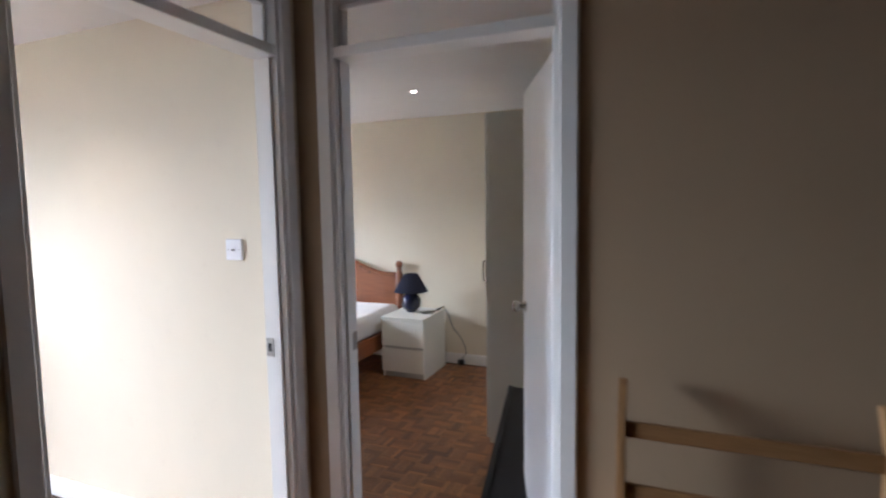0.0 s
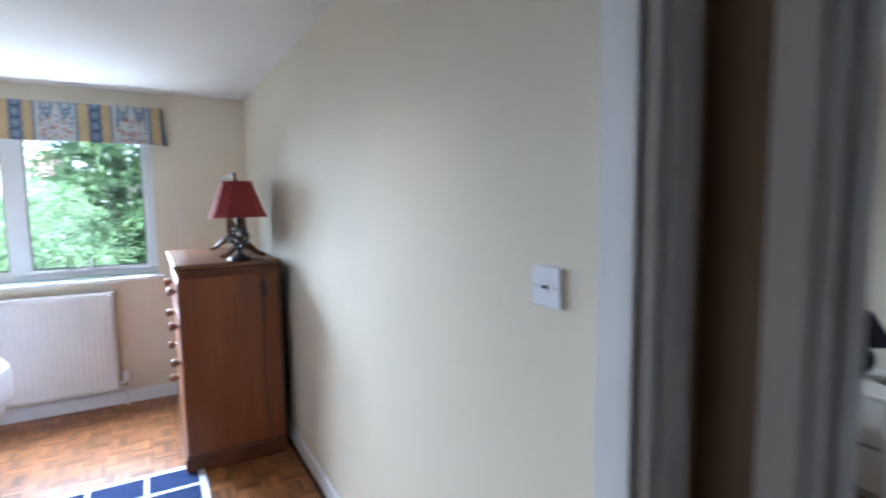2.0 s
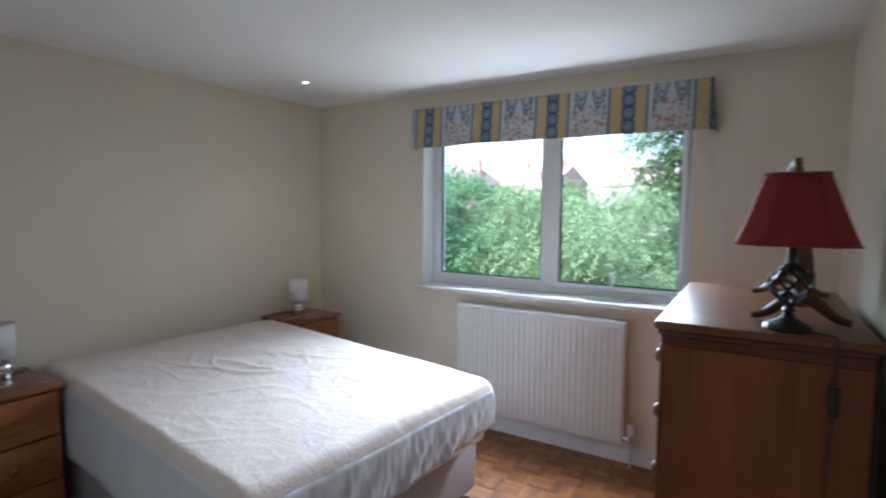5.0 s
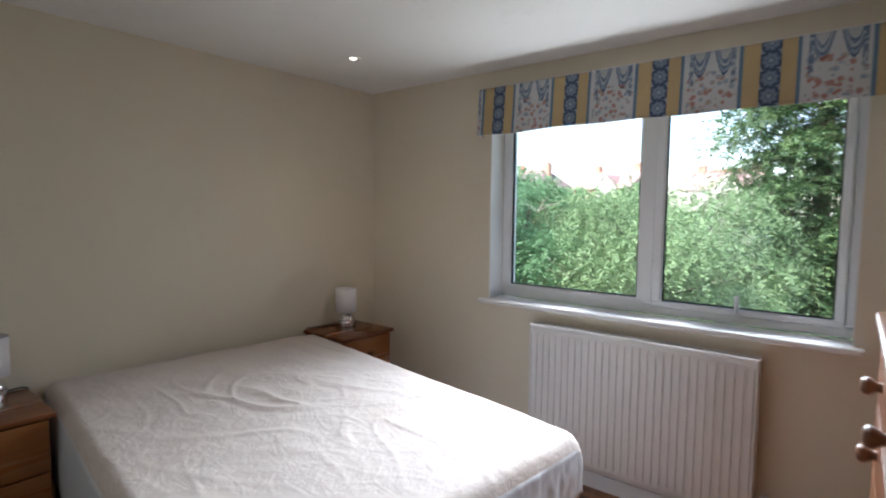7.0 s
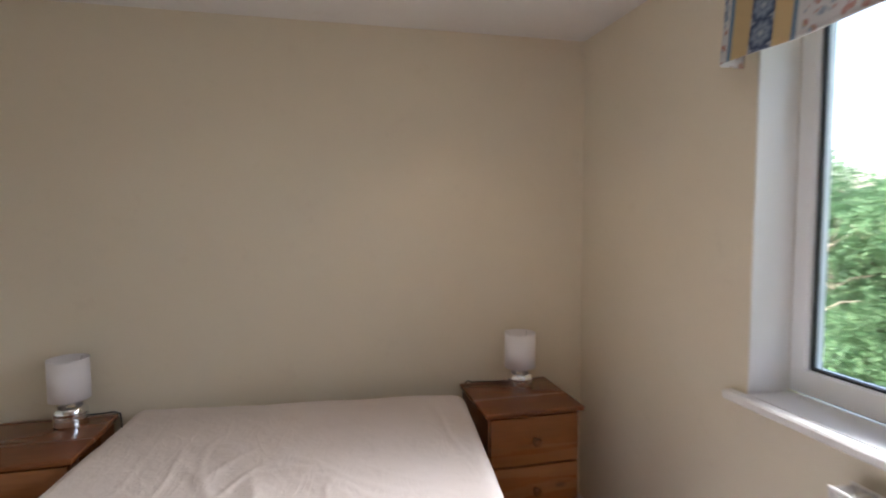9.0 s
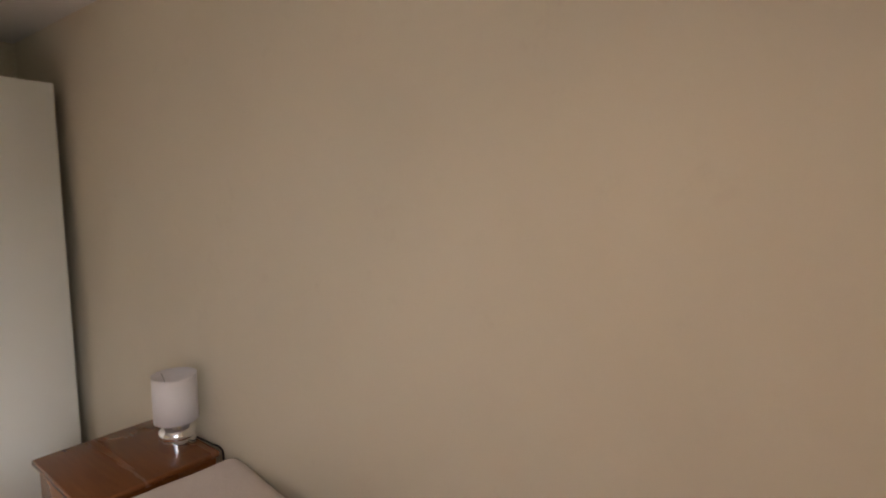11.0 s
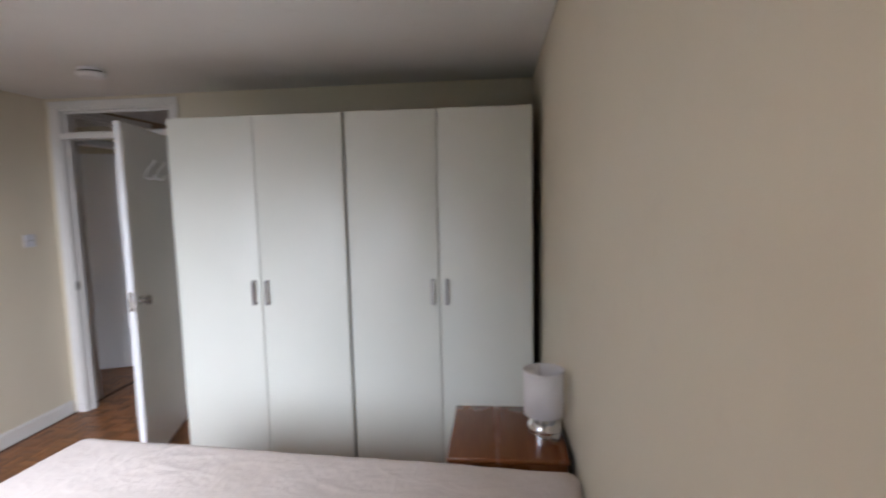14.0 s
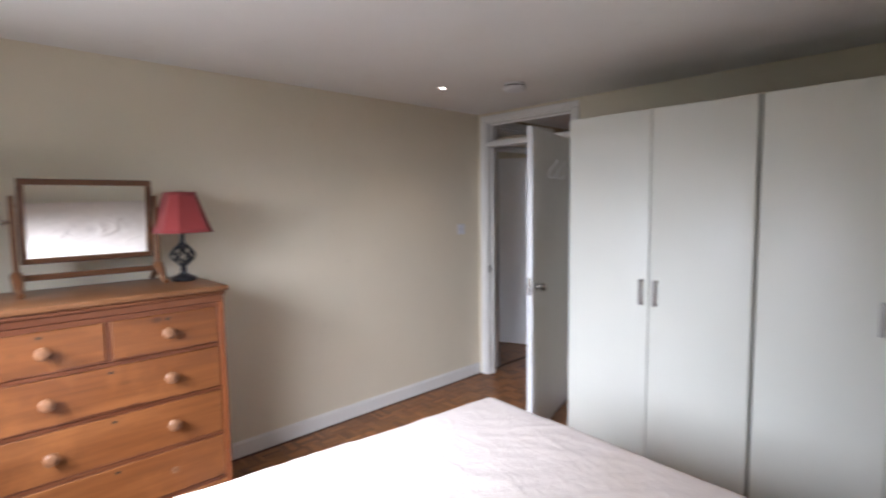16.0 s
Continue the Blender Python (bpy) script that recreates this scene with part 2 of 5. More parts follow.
QUILT = cloth("quilted_white_cotton", (0.665, 0.585, 0.55), stain=(0.58, 0.475, 0.395), quilt=0.062)
SKIRT = cloth("thin_grey_white_skirt", (0.57, 0.57, 0.60))
DIVAN = cloth("grey_mauve_divan_cloth", (0.33, 0.305, 0.315), var=0.08)
SHADE_W = cloth("white_linen_shade", (0.82, 0.79, 0.80), var=0.02)
SHADE_R = cloth("dusky_red_shade", (0.27, 0.042, 0.040), var=0.10)
SHEET = cloth("white_sheet", (0.80, 0.78, 0.78))


def glass(name, tint=(1, 1, 1), rough=0.0):
    m, nt, b, tc = base_mat(name, rough)
    b.inputs["Base Color"].default_value = (*tint, 1)
    b.inputs["Transmission Weight"].default_value = 1.0
    b.inputs["IOR"].default_value = 1.45
    return m


GLASS = glass("window_glass")


def mirror_mat():
    m, nt, b, tc = base_mat("silvered_mirror", 0.02, 1.0)
    b.inputs["Base Color"].default_value = (0.92, 0.93, 0.91, 1)
    return m


MIRROR = mirror_mat()


def glow(name, col, strength):
    m = bpy.data.materials.new(name)
    m.use_nodes = True
    b = m.node_tree.nodes["Principled BSDF"]
    b.inputs["Base Color"].default_value = (*col, 1)
    b.inputs["Emission Color"].default_value = (*col, 1)
    b.inputs["Emission Strength"].default_value = strength
    return m


BULB = glow("lit_downlight_lens", (1.0, 0.93, 0.82), 1.6)


def valance_mat():
    """Printed cotton: yellow stripes, blue chains, white panels with swags and flowers."""
    m, nt, b, tc = base_mat("printed_valance_cotton", 0.9, 0, 0.15)
    o = tc.outputs["Object"]
    sep = nt.nodes.new("ShaderNodeSeparateXYZ")
    nt.links.new(o, sep.inputs[0])
    z = sep.outputs[2]
    back = maths(nt, "MAXIMUM", maths(nt, "SUBTRACT", sep.outputs[1], 0.001), 0.0)
    x = maths(nt, "ADD", sep.outputs[0], maths(nt, "MULTIPLY", maths(nt, "SIGN", sep.outputs[0]), back))
    P = 0.4333
    u = maths(nt, "FRACT", maths(nt, "DIVIDE", maths(nt, "ADD", x, 20 * P - 0.0565), P))
    white, yellow, blue, navy = (0.50, 0.505, 0.51), (0.47, 0.35, 0.19), (0.12, 0.195, 0.275), (0.05, 0.072, 0.125)
    # stripes over one repeat
    stripe = ramp(nt, u, [(0.0, navy), (0.085, yellow), (0.205, blue), (0.235, white), (0.738, blue), (0.770, yellow), (0.915, navy)], "CONSTANT")
    # chain links: pale rosettes down the navy band
    du = maths(nt, "MULTIPLY", maths(nt, "SUBTRACT", maths(nt, "FRACT", maths(nt, "ADD", u, 0.5)), 0.5), P)
    dz = maths(nt, "MULTIPLY", maths(nt, "SUBTRACT", maths(nt, "FRACT", maths(nt, "DIVIDE", maths(nt, "ADD", z, 10.0), 0.072)), 0.5), 0.072)
    r = maths(nt, "SQRT", maths(nt, "ADD", maths(nt, "MULTIPLY", du, du), maths(nt, "MULTIPLY", dz, dz)))
    petal = maths(nt, "MULTIPLY", maths(nt, "SINE", maths(nt, "MULTIPLY", maths(nt, "ARCTAN2", du, dz), 8.0)), 0.0035)
    r = maths(nt, "ADD", r, petal)
    link = ramp(nt, r, [(0.0, (0.36, 0.41, 0.45)), (0.006, (0.13, 0.18, 0.26)), (0.013, (0.24, 0.29, 0.36)), (0.022, (0.15, 0.20, 0.28)), (0.030, (0.055, 0.080, 0.135)), (0.041, (0.30, 0.34, 0.39))], "CONSTANT")
    inband = maths(nt, "LESS_THAN", maths(nt, "ABSOLUTE", du), 0.0368)
    col = mix(nt, maths(nt, "MULTIPLY", inband, 0.85), stripe, link)
    # panels: swags above, flowers below
    pu = maths(nt, "SUBTRACT", u, 0.5)
    inpan = maths(nt, "LESS_THAN", maths(nt, "ABSOLUTE", pu), 0.225)
    a = maths(nt, "ABSOLUTE", maths(nt, "SINE", maths(nt, "MULTIPLY", pu, math.pi / 0.225)))
    swag_z = maths(nt, "MULTIPLY_ADD", a, -0.150, 0.165)
    wob = maths(nt, "MULTIPLY", noise_tex(nt, o, 42, 3), 0.034)
    dsw = maths(nt, "ADD", maths(nt, "SUBTRACT", z, swag_z), maths(nt, "SUBTRACT", wob, -0.003))
    swag = ramp(nt, dsw, [(0.0, white), (0.012, (0.07, 0.105, 0.18)), (0.024, (0.26, 0.32, 0.39)), (0.036, (0.12, 0.17, 0.25)), (0.050, (0.38, 0.42, 0.45)), (0.066, (0.14, 0.19, 0.27)), (0.082, (0.42, 0.43, 0.44))], "CONSTANT")
    v = nt.nodes.new("ShaderNodeTexVoronoi")
    v.inputs["Scale"].default_value = 40
    nt.links.new(o, v.inputs["Vector"])
    fl = ramp(nt, noise_tex(nt, o, 17, 2), [(0.0, (0.20, 0.26, 0.34)), (0.42, (0.50, 0.50, 0.50)), (0.45, (0.34, 0.13, 0.10)), (0.56, (0.36, 0.27, 0.17)), (0.60, (0.24, 0.30, 0.37))], "CONSTANT")
    dots = ramp(nt, v.outputs["Distance"], [(0.40, (1, 1, 1)), (0.50, (0, 0, 0))])
    low = maths(nt, "LESS_THAN", z, 0.035)
    flowers = mix(nt, maths(nt, "MULTIPLY", maths(nt, "MULTIPLY", dots, low), 0.8), swag, fl)
    # tails of the swags down both sides of a panel
    edge = maths(nt, "ABSOLUTE", maths(nt, "SUBTRACT", maths(nt, "ABSOLUTE", pu), 0.190))
    tail = maths(nt, "MULTIPLY", maths(nt, "LESS_THAN", edge, 0.020), maths(nt, "GREATER_THAN", maths(nt, "ADD", z, wob), -0.012))
    flowers = mix(nt, maths(nt, "MULTIPLY", tail, 0.85), flowers, ramp(nt, noise_tex(nt, o, 60, 2), [(0.40, (0.10, 0.15, 0.23)), (0.52, (0.34, 0.39, 0.44))], "CONSTANT"))
    col = mix(nt, inpan, col, flowers)
    soft = noise_tex(nt, o, 5, 4)
    col = mix(nt, 1.0, col, ramp(nt, soft, [(0.3, (0.9, 0.9, 0.9)), (0.7, (1.05, 1.05, 1.05))]), "MULTIPLY")
    nt.links.new(col, b.inputs["Base Color"])
    bump(nt, b, maths(nt, "ADD", noise_tex(nt, o, 900, 2), maths(nt, "MULTIPLY", noise_tex(nt, o, 12, 3), 2.0)), 0.15, 0.005)
    return m


VALANCE = valance_mat()


def rug_mat():
    m, nt, b, tc = base_mat("navy_rug_pile", 0.97, 0, 0.1)
    o = tc.outputs["Object"]
    f = noise_tex(nt, o, 160, 3)
    nt.links.new(ramp(nt, f, [(0.3, (0.010, 0.018, 0.055)), (0.7, (0.030, 0.048, 0.12))]), b.inputs["Base Color"])
    bump(nt, b, f, 0.6, 0.006)
    return m


RUG = rug_mat()
RUG_LINE = plain("pale_rug_pile", (0.62, 0.63, 0.66), 0.97, var=0.1, grain=160, bmp=0.5)


def leaf_mat(name, lo, mid, hi):
    m, nt, b, tc = base_mat(name, 0.55, 0, 0.35)
    geo = nt.nodes.new("ShaderNodeNewGeometry")
    f = noise_tex(nt, tc.outputs["Object"], 2.2, 4)
    r = maths(nt, "ADD", maths(nt, "MULTIPLY", geo.outputs["Random Per Island"], 0.35), maths(nt, "MULTIPLY", f, 0.75))
    col = ramp(nt, r, [(0.15, lo), (0.5, mid), (0.9, hi)])
    nt.links.new(col, b.inputs["Base Color"])
    tr = nt.nodes.new("ShaderNodeBsdfTranslucent")
    nt.links.new(col, tr.inputs["Color"])
    mx = nt.nodes.new("ShaderNodeMixShader")
    mx.inputs[0].default_value = 0.35
    nt.links.new(b.outputs[0], mx.inputs[1])
    nt.links.new(tr.outputs[0], mx.inputs[2])
    nt.links.new(mx.outputs[0], nt.nodes["Material Output"].inputs["Surface"])
    return m


LEAF_A = leaf_mat("mid_green_leaves", (0.050, 0.125, 0.062), (0.110, 0.250, 0.120), (0.230, 0.400, 0.215))
LEAF_B = leaf_mat("yellow_green_leaves", (0.095, 0.185, 0.085), (0.195, 0.315, 0.155), (0.340, 0.470, 0.270))
LEAF_C = leaf_mat("dark_conifer_sprays", (0.020, 0.052, 0.026), (0.070, 0.145, 0.062), (0.245, 0.350, 0.150))
TWIG = plain("pale_dead_twigs", (0.36, 0.32, 0.26), 0.85, var=0.2, grain=40, bmp=0.4)
BARK = plain("grey_brown_bark", (0.10, 0.075, 0.055), 0.9, var=0.3, grain=40, bmp=0.5)
GRASS = plain("rough_grass", (0.06, 0.11, 0.03), 0.95, var=0.35, scale=1.5, grain=20, bmp=0.4)
ASPHALT = plain("grey_asphalt", (0.085, 0.088, 0.095), 0.9, var=0.15, scale=2, grain=60, bmp=0.3)
BRICK = plain("orange_red_brick", (0.42, 0.25, 0.19), 0.85, var=0.2, scale=3, grain=14, bmp=0.3)
TILE = plain("pinkish_brown_roof_tile", (0.30, 0.205, 0.20), 0.8, var=0.2, scale=2.5, grain=12, bmp=0.5)
TILE_D = plain("grey_brown_roof_tile", (0.20, 0.16, 0.155), 0.8, var=0.2, scale=2.5, grain=12, bmp=0.5)
RENDERW = plain("white_rendered_wall", (0.72, 0.70, 0.66), 0.8, var=0.06)
POT = plain("terracotta_pot", (0.45, 0.20, 0.11), 0.8)
FARGLASS = plain("dark_window_glass", (0.03, 0.035, 0.04), 0.08)


# ---------------------------------------------------------------- mesh helpers
def box(bm, x0, x1, y0, y1, z0, z1, bev=0.0, seg=1):
    r = bmesh.ops.create_cube(bm, size=1.0)
    vs = r["verts"]
    for v in vs:
        v.co = Vector((x0 + (v.co.x + 0.5) * (x1 - x0), y0 + (v.co.y + 0.5) * (y1 - y0), z0 + (v.co.z + 0.5) * (z1 - z0)))
    if bev > 0:
        es = list({e for v in vs for e in v.link_edges})
        bmesh.ops.bevel(bm, geom=es, offset=bev, segments=seg, profile=0.5, affect="EDGES")
    return bm


def lathe(bm, profile, seg=32, centre=(0, 0, 0), axis="z", cap=True):
    """A turned solid: profile rows of (radius, height) along the axis."""
    rings = []
    cx, cy, cz = centre
    for r, h in profile:
        ring = []
        for i in range(seg):
            a = 2 * math.pi * i / seg
            p = (r * math.cos(a), r * math.sin(a), h)
            if axis == "x":
                p = (h, r * math.cos(a), r * math.sin(a))
            elif axis == "y":
                p = (r * math.sin(a), h, r * math.cos(a))
            ring.append(bm.verts.new((p[0] + cx, p[1] + cy, p[2] + cz)))
        rings.append(ring)
    for a, b in zip(rings, rings[1:]):
        for i in range(seg):
            bm.faces.new((a[i], a[(i + 1) % seg], b[(i + 1) % seg], b[i]))
    if cap:
        bm.faces.new(list(reversed(rings[0])))
        bm.faces.new(rings[-1])
    return bm


def tube(bm, pts, r, seg=8):
    """A round cable, pipe or rod through the points."""
    pts = [Vector(p) for p in pts]
    rings = []
    for i, p in enumerate(pts):
        d = (pts[min(i + 1, len(pts) - 1)] - pts[max(i - 1, 0)]).normalized()
        up = Vector((0, 0, 1)) if abs(d.z) < 0.95 else Vector((1, 0, 0))
        a = d.cross(up).normalized()
        b = d.cross(a).normalized()
        rr = r[i] if isinstance(r, (list, tuple)) else r
        rings.append([bm.verts.new(p + rr * (math.cos(2 * math.pi * k / seg) * a + math.sin(2 * math.pi * k / seg) * b)) for k in range(seg)])
    for q, s in zip(rings, rings[1:]):
        for k in range(seg):
            bm.faces.new((q[k], q[(k + 1) % seg], s[(k + 1) % seg], s[k]))
    bm.faces.new(list(reversed(rings[0])))
    bm.faces.new(rings[-1])
    return bm


def smooth_path(pts, n=8):
    """Catmull-Rom points through a short list."""
    p = [Vector(q) for q in pts]
    p = [2 * p[0] - p[1]] + p + [2 * p[-1] - p[-2]]
    out = []
    for i in range(1, len(p) - 2):
        for k in range(n):
            t = k / n
            out.append(0.5 * (2 * p[i] + (p[i + 1] - p[i - 1]) * t + (2 * p[i - 1] - 5 * p[i] + 4 * p[i + 1] - p[i + 2]) * t * t
                              + (3 * p[i] - p[i - 1] - 3 * p[i + 1] + p[i + 2]) * t ** 3))
    out.append(p[-2])
    return out


def mesh_of(name, bm, material, smooth=False, angle=0.6):
    bmesh.ops.recalc_face_normals(bm, faces=bm.faces)
    me = bpy.data.meshes.new(name)
    bm.to_mesh(me)
    bm.free()
    me.materials.append(material)
    if smooth:
        me.shade_smooth()
        me.set_sharp_from_angle(angle=angle)
    return me


def part(name, bm, material, parent=None, label="", smooth=False):
    ob = new(name, mesh_of(name, bm, material, smooth))
    if parent is not None:
        ob.parent = parent
    if label:
        ob["label"] = label
    return ob


def thing(name, at, label, category, group="", kind="", turn=0.0):
    ob = new(name)
    ob.empty_display_size = 0.05
    ob.matrix_world = pose(*at, 0, 0, turn)
    return tagged(ob, label, category, group, kind)


def structure(name, bm, material, label, category, smooth=False):
    return tagged(part(name, bm, material, None, "", smooth), label, category, "", "structure")


def B(*boxes, bev=0.0):
    bm = bmesh.new()
    for b in boxes:
        box(bm, *b, bev=bev)
    return bm


# ---------------------------------------------------------------- structure
WX0, WX1, WZ0, WZ1 = -2.395, -0.66, 0.945, 2.12      # window opening
O1A, O1B, OH = -0.955, -0.075, 2.235                # bedroom doorway
O2A, O2B = -1.09, -0.24                            # second bedroom doorway
WO = 0.28                                           # outer wall thickness
V0, V1 = 0.70, 2.20                                 # second bedroom window

structure("wall_north", B((-W - PT, WX0, D, D + WO, -0.3, 2.6), (WX1, V0, D, D + WO, -0.3, 2.6), (V1, X2 + PT, D, D + WO, -0.3, 2.6),
                          (WX0, WX1, D, D + WO, -0.3, WZ0 - 0.03), (WX0, WX1, D, D + WO, WZ1, 2.6),
                          (V0, V1, D, D + WO, -0.3, 0.95), (V0, V1, D, D + WO, 2.1, 2.6)),
          CREAM, "cream painted outer wall with the window openings", "wall")
structure("wall_west", B((-W - PT, -W, -PT, D, -0.3, H)), CREAM, "plain cream painted wall behind the bed head", "wall")
structure("wall_east", B((0, PT, -PT, D, 0, H)), CREAM, "cream painted partition wall between the two bedrooms", "wall")
structure("wall_hall_east", B((0, PT, O2B, -PT, 0, H), (0, PT, HALL_S, O2A, 0, H), (0, PT, O2A, O2B, OH, H)), HALLP_DIM,
          "hall wall with the second bedroom doorway, hall dimness put into its tan", "wall")
structure("wall_south", B((-W, O1A, -PT, 0, 0, H), (O1B, 0, -PT, 0, 0, H), (O1A, O1B, -PT, 0, OH, H)), CREAM,
          "cream painted wall with the bedroom doorway", "wall")
# unseen closing walls, coloured dark so that they bounce less light into the hall
structure("wall_hall_south", B((HALL_W - PT, PT, HALL_S - PT, HALL_S, 0, H)), HALLP_DIM, "unseen plain tan hall wall, darkened to dim the hall", "wall")
structure("wall_hall_west", B((HALL_W - PT, HALL_W, HALL_S, -PT, 0, H)), HALLP_DIM, "unseen plain tan hall end wall, darkened to dim the hall", "wall")
structure("wall_second_bedroom_east", B((X2, X2 + PT, -1.3, D, 0, H)), CREAM, "cream wall behind the second bed", "wall")
structure("wall_second_bedroom_south", B((PT, X2 + PT, -1.3 - PT, -1.3, 0, H)), CREAM, "plain cream second bedroom wall", "wall")
structure("ceiling", B((-W - PT, X2 + PT, HALL_S - PT, D, H, H + 0.12)), CEIL, "smooth white painted ceiling", "ceiling")
structure("roof_slab", B((-W - 0.4, X2 + 0.4, HALL_S - 0.4, D + 0.02, H + 0.16, H + 0.3)), TILE_D, "plain roof slab over the rooms", "roof")


def baseboard(name, x0, x1, y0, y1):
    bm = bmesh.new()
    box(bm, x0, x1, y0, y1, 0.0, 0.085)
    dx, dy = x1 - x0, y1 - y0
    if dx < dy:
        s = 1 if x0 < -1 or x0 > 1.5 and x0 < 2 else -1
        box(bm, x0 + (0.006 if s < 0 else 0), x1 - (0.006 if s > 0 else 0), y0, y1, 0.0852, 0.097, bev=0.003)
    else:
        box(bm, x0, x1, y0 + 0.004, y1 - 0.004, 0.0852, 0.097, bev=0.003)
    structure(name, bm, GLOSS, "white gloss painted skirting board", "skirting board")


baseboard("baseboard", -0.016, -0.0005, 0.017, D - 0.017)
baseboard("baseboard", -W + 0.0005, -W + 0.016, 0.017, D - 0.017)
baseboard("baseboard", -W, -0.017, D - 0.016, D - 0.0005)
baseboard("baseboard", -W, O1A - 0.045, 0.0005, 0.016)
baseboard("baseboard", X2 - 0.016, X2 - 0.0005, -1.28, D - 0.02)
baseboard("baseboard", PT + 0.03, X2 - 0.02, D - 0.016, D - 0.0005)
baseboard("baseboard", -0.016, -0.0005, HALL_S + 0.02, O2A - 0.045)


def door_frame(name, a, b, axis, face0, face1, label):
    """Lining, stops, transom light and architraves round a doorway that runs from a to b along an axis."""
    root = thing(name, (0, 0, 0), label, "door frame", "", "structure")

    def bx(u0, u1, v0, v1, z0, z1, bev=0.002):
        bm = bmesh.new()
        if axis == "x":
            box(bm, u0, u1, v0, v1, z0, z1, bev=bev)
        else:
            box(bm, v0, v1, u0, u1, z0, z1, bev=bev)
        return bm
    p0, p1 = face0 - 0.003, face1 + 0.003
    part("lining", bx(a + 0.0005, a + 0.03, p0, p1, 0, OH - 0.001), GLOSS, root)
    part("lining", bx(b - 0.03, b - 0.0005, p0, p1, 0, OH - 0.001), GLOSS, root)
    part("head", bx(a + 0.0302, b - 0.0302, p0, p1, OH - 0.035, OH - 0.001), GLOSS, root)
    part("transom_rail", bx(a + 0.0302, b - 0.0302, p0, p1, 2.004, 2.040), GLOSS, root)
    mid = (face0 + face1) / 2
    pane = part("transom_pane", bx(a + 0.045, b - 0.045, mid - 0.002, mid + 0.002, 2.052, OH - 0.048, 0), GLASS, root, "clear glass pane over the door")
    pane.visible_shadow = False
    for z0, z1 in ((2.0402, 2.056), (OH - 0.052, OH - 0.0352)):
        part("glazing_bead", bx(a + 0.0304, b - 0.0304, mid - 0.014, mid + 0.014, z0, z1, 0.003), GLOSS, root)
    for u0, u1 in ((a + 0.0304, a + 0.046), (b - 0.046, b - 0.0304)):
        part("glazing_bead", bx(u0, u1, mid - 0.013, mid + 0.013, 2.057, OH - 0.053, 0.003), GLOSS, root)
    # stops
    for u0, u1 in ((a + 0.0302, a + 0.042), (b - 0.042, b - 0.0302)):
        part("stop", bx(u0, u1, mid - 0.028, mid + 0.002, 0, 2.003), GLOSS, root)
    for f0, f1 in ((face0 - 0.016, face0 - 0.0005), (face1 + 0.0005, face1 + 0.016)):
        part("architrave", bx(a - 0.042, a + 0.016, f0, f1, 0, OH - 0.017, 0.005), GLOSS, root)
        part("architrave", bx(b - 0.016, b + 0.042, f0, f1, 0, OH - 0.017, 0.005), GLOSS, root)
        part("architrave", bx(a - 0.042, b + 0.042, f0, f1, OH - 0.0165, OH + 0.028, 0.005), GLOSS, root)
    return root, bx


f1, bx1 = door_frame("door_frame_1", O1A, O1B, "x", -PT, 0.0, "white gloss door frame with a glazed transom light")
plate = bmesh.new()
box(plate, O1B - 0.0335, O1B - 0.0302, -0.036, -0.002, 0.915, 0.985, bev=0.001)
sp = part("strike_plate", plate, STEEL, f1, "steel strike plate")
part("latch_slot", B((O1B - 0.0345, O1B - 0.0336, -0.027, -0.012, 0.935, 0.965)), DARK, sp)
f2, bx2 = door_frame("door_frame_2", O2A, O2B, "y", 0.0, PT, "white gloss door frame with a glazed transom light")
plate = bmesh.new()
box(plate, 0.062, 0.096, O2B - 0.0335, O2B - 0.0302, 0.915, 0.985, bev=0.001)
part("strike_plate", plate, NICKEL, f2, "tarnished strike plate")


def knob_set(parent, x, y, z, side):
    """A turned door knob with its rose on one face of a leaf."""
    bm = bmesh.new()
    lathe(bm, [(0.024, 0), (0.026, 0.004), (0.012, 0.008), (0.010, 0.022), (0.018, 0.032), (0.026, 0.042), (0.027, 0.052), (0.020, 0.062), (0.006, 0.065)], 24,
          (0, 0, 0), "y")
    ob = part("door_knob", bm, NICKEL, parent, "satin nickel door knob", True)
    ob.location = (x, y, z)
    ob.rotation_euler = (0, 0, 0 if side > 0 else math.pi)


def door_leaf(name, hinge, turn, width, label, both=True):
    root = thing(name, hinge, label, "door", "", "structure", turn)
    bm = bmesh.new()
    box(bm, 0.002, width, -0.036, 0.0, 0.008, 1.99, bev=0.002)
    part("leaf", bm, DOORW, root)
    for z in (0.25, 1.76):
        bm = bmesh.new()
        box(bm, -0.004, 0.022, -0.0005, 0.0025, z - 0.045, z + 0.045)
        lathe(bm, [(0.006, z - 0.046), (0.006, z + 0.046)], 10, (0.0, 0.004, 0))
        part("hinge", bm, STEEL, root, "steel butt hinge")
    knob_set(root, width - 0.07, 0.0, 0.99, 1)
    if both:
        knob_set(root, width - 0.07, -0.036, 0.99, -1)
    bm = bmesh.new()
    box(bm, width - 0.0002, width + 0.0018, -0.03, -0.006, 0.94, 1.05, bev=0.0005)
    part("latch_plate", bm, NICKEL, root)
    return root


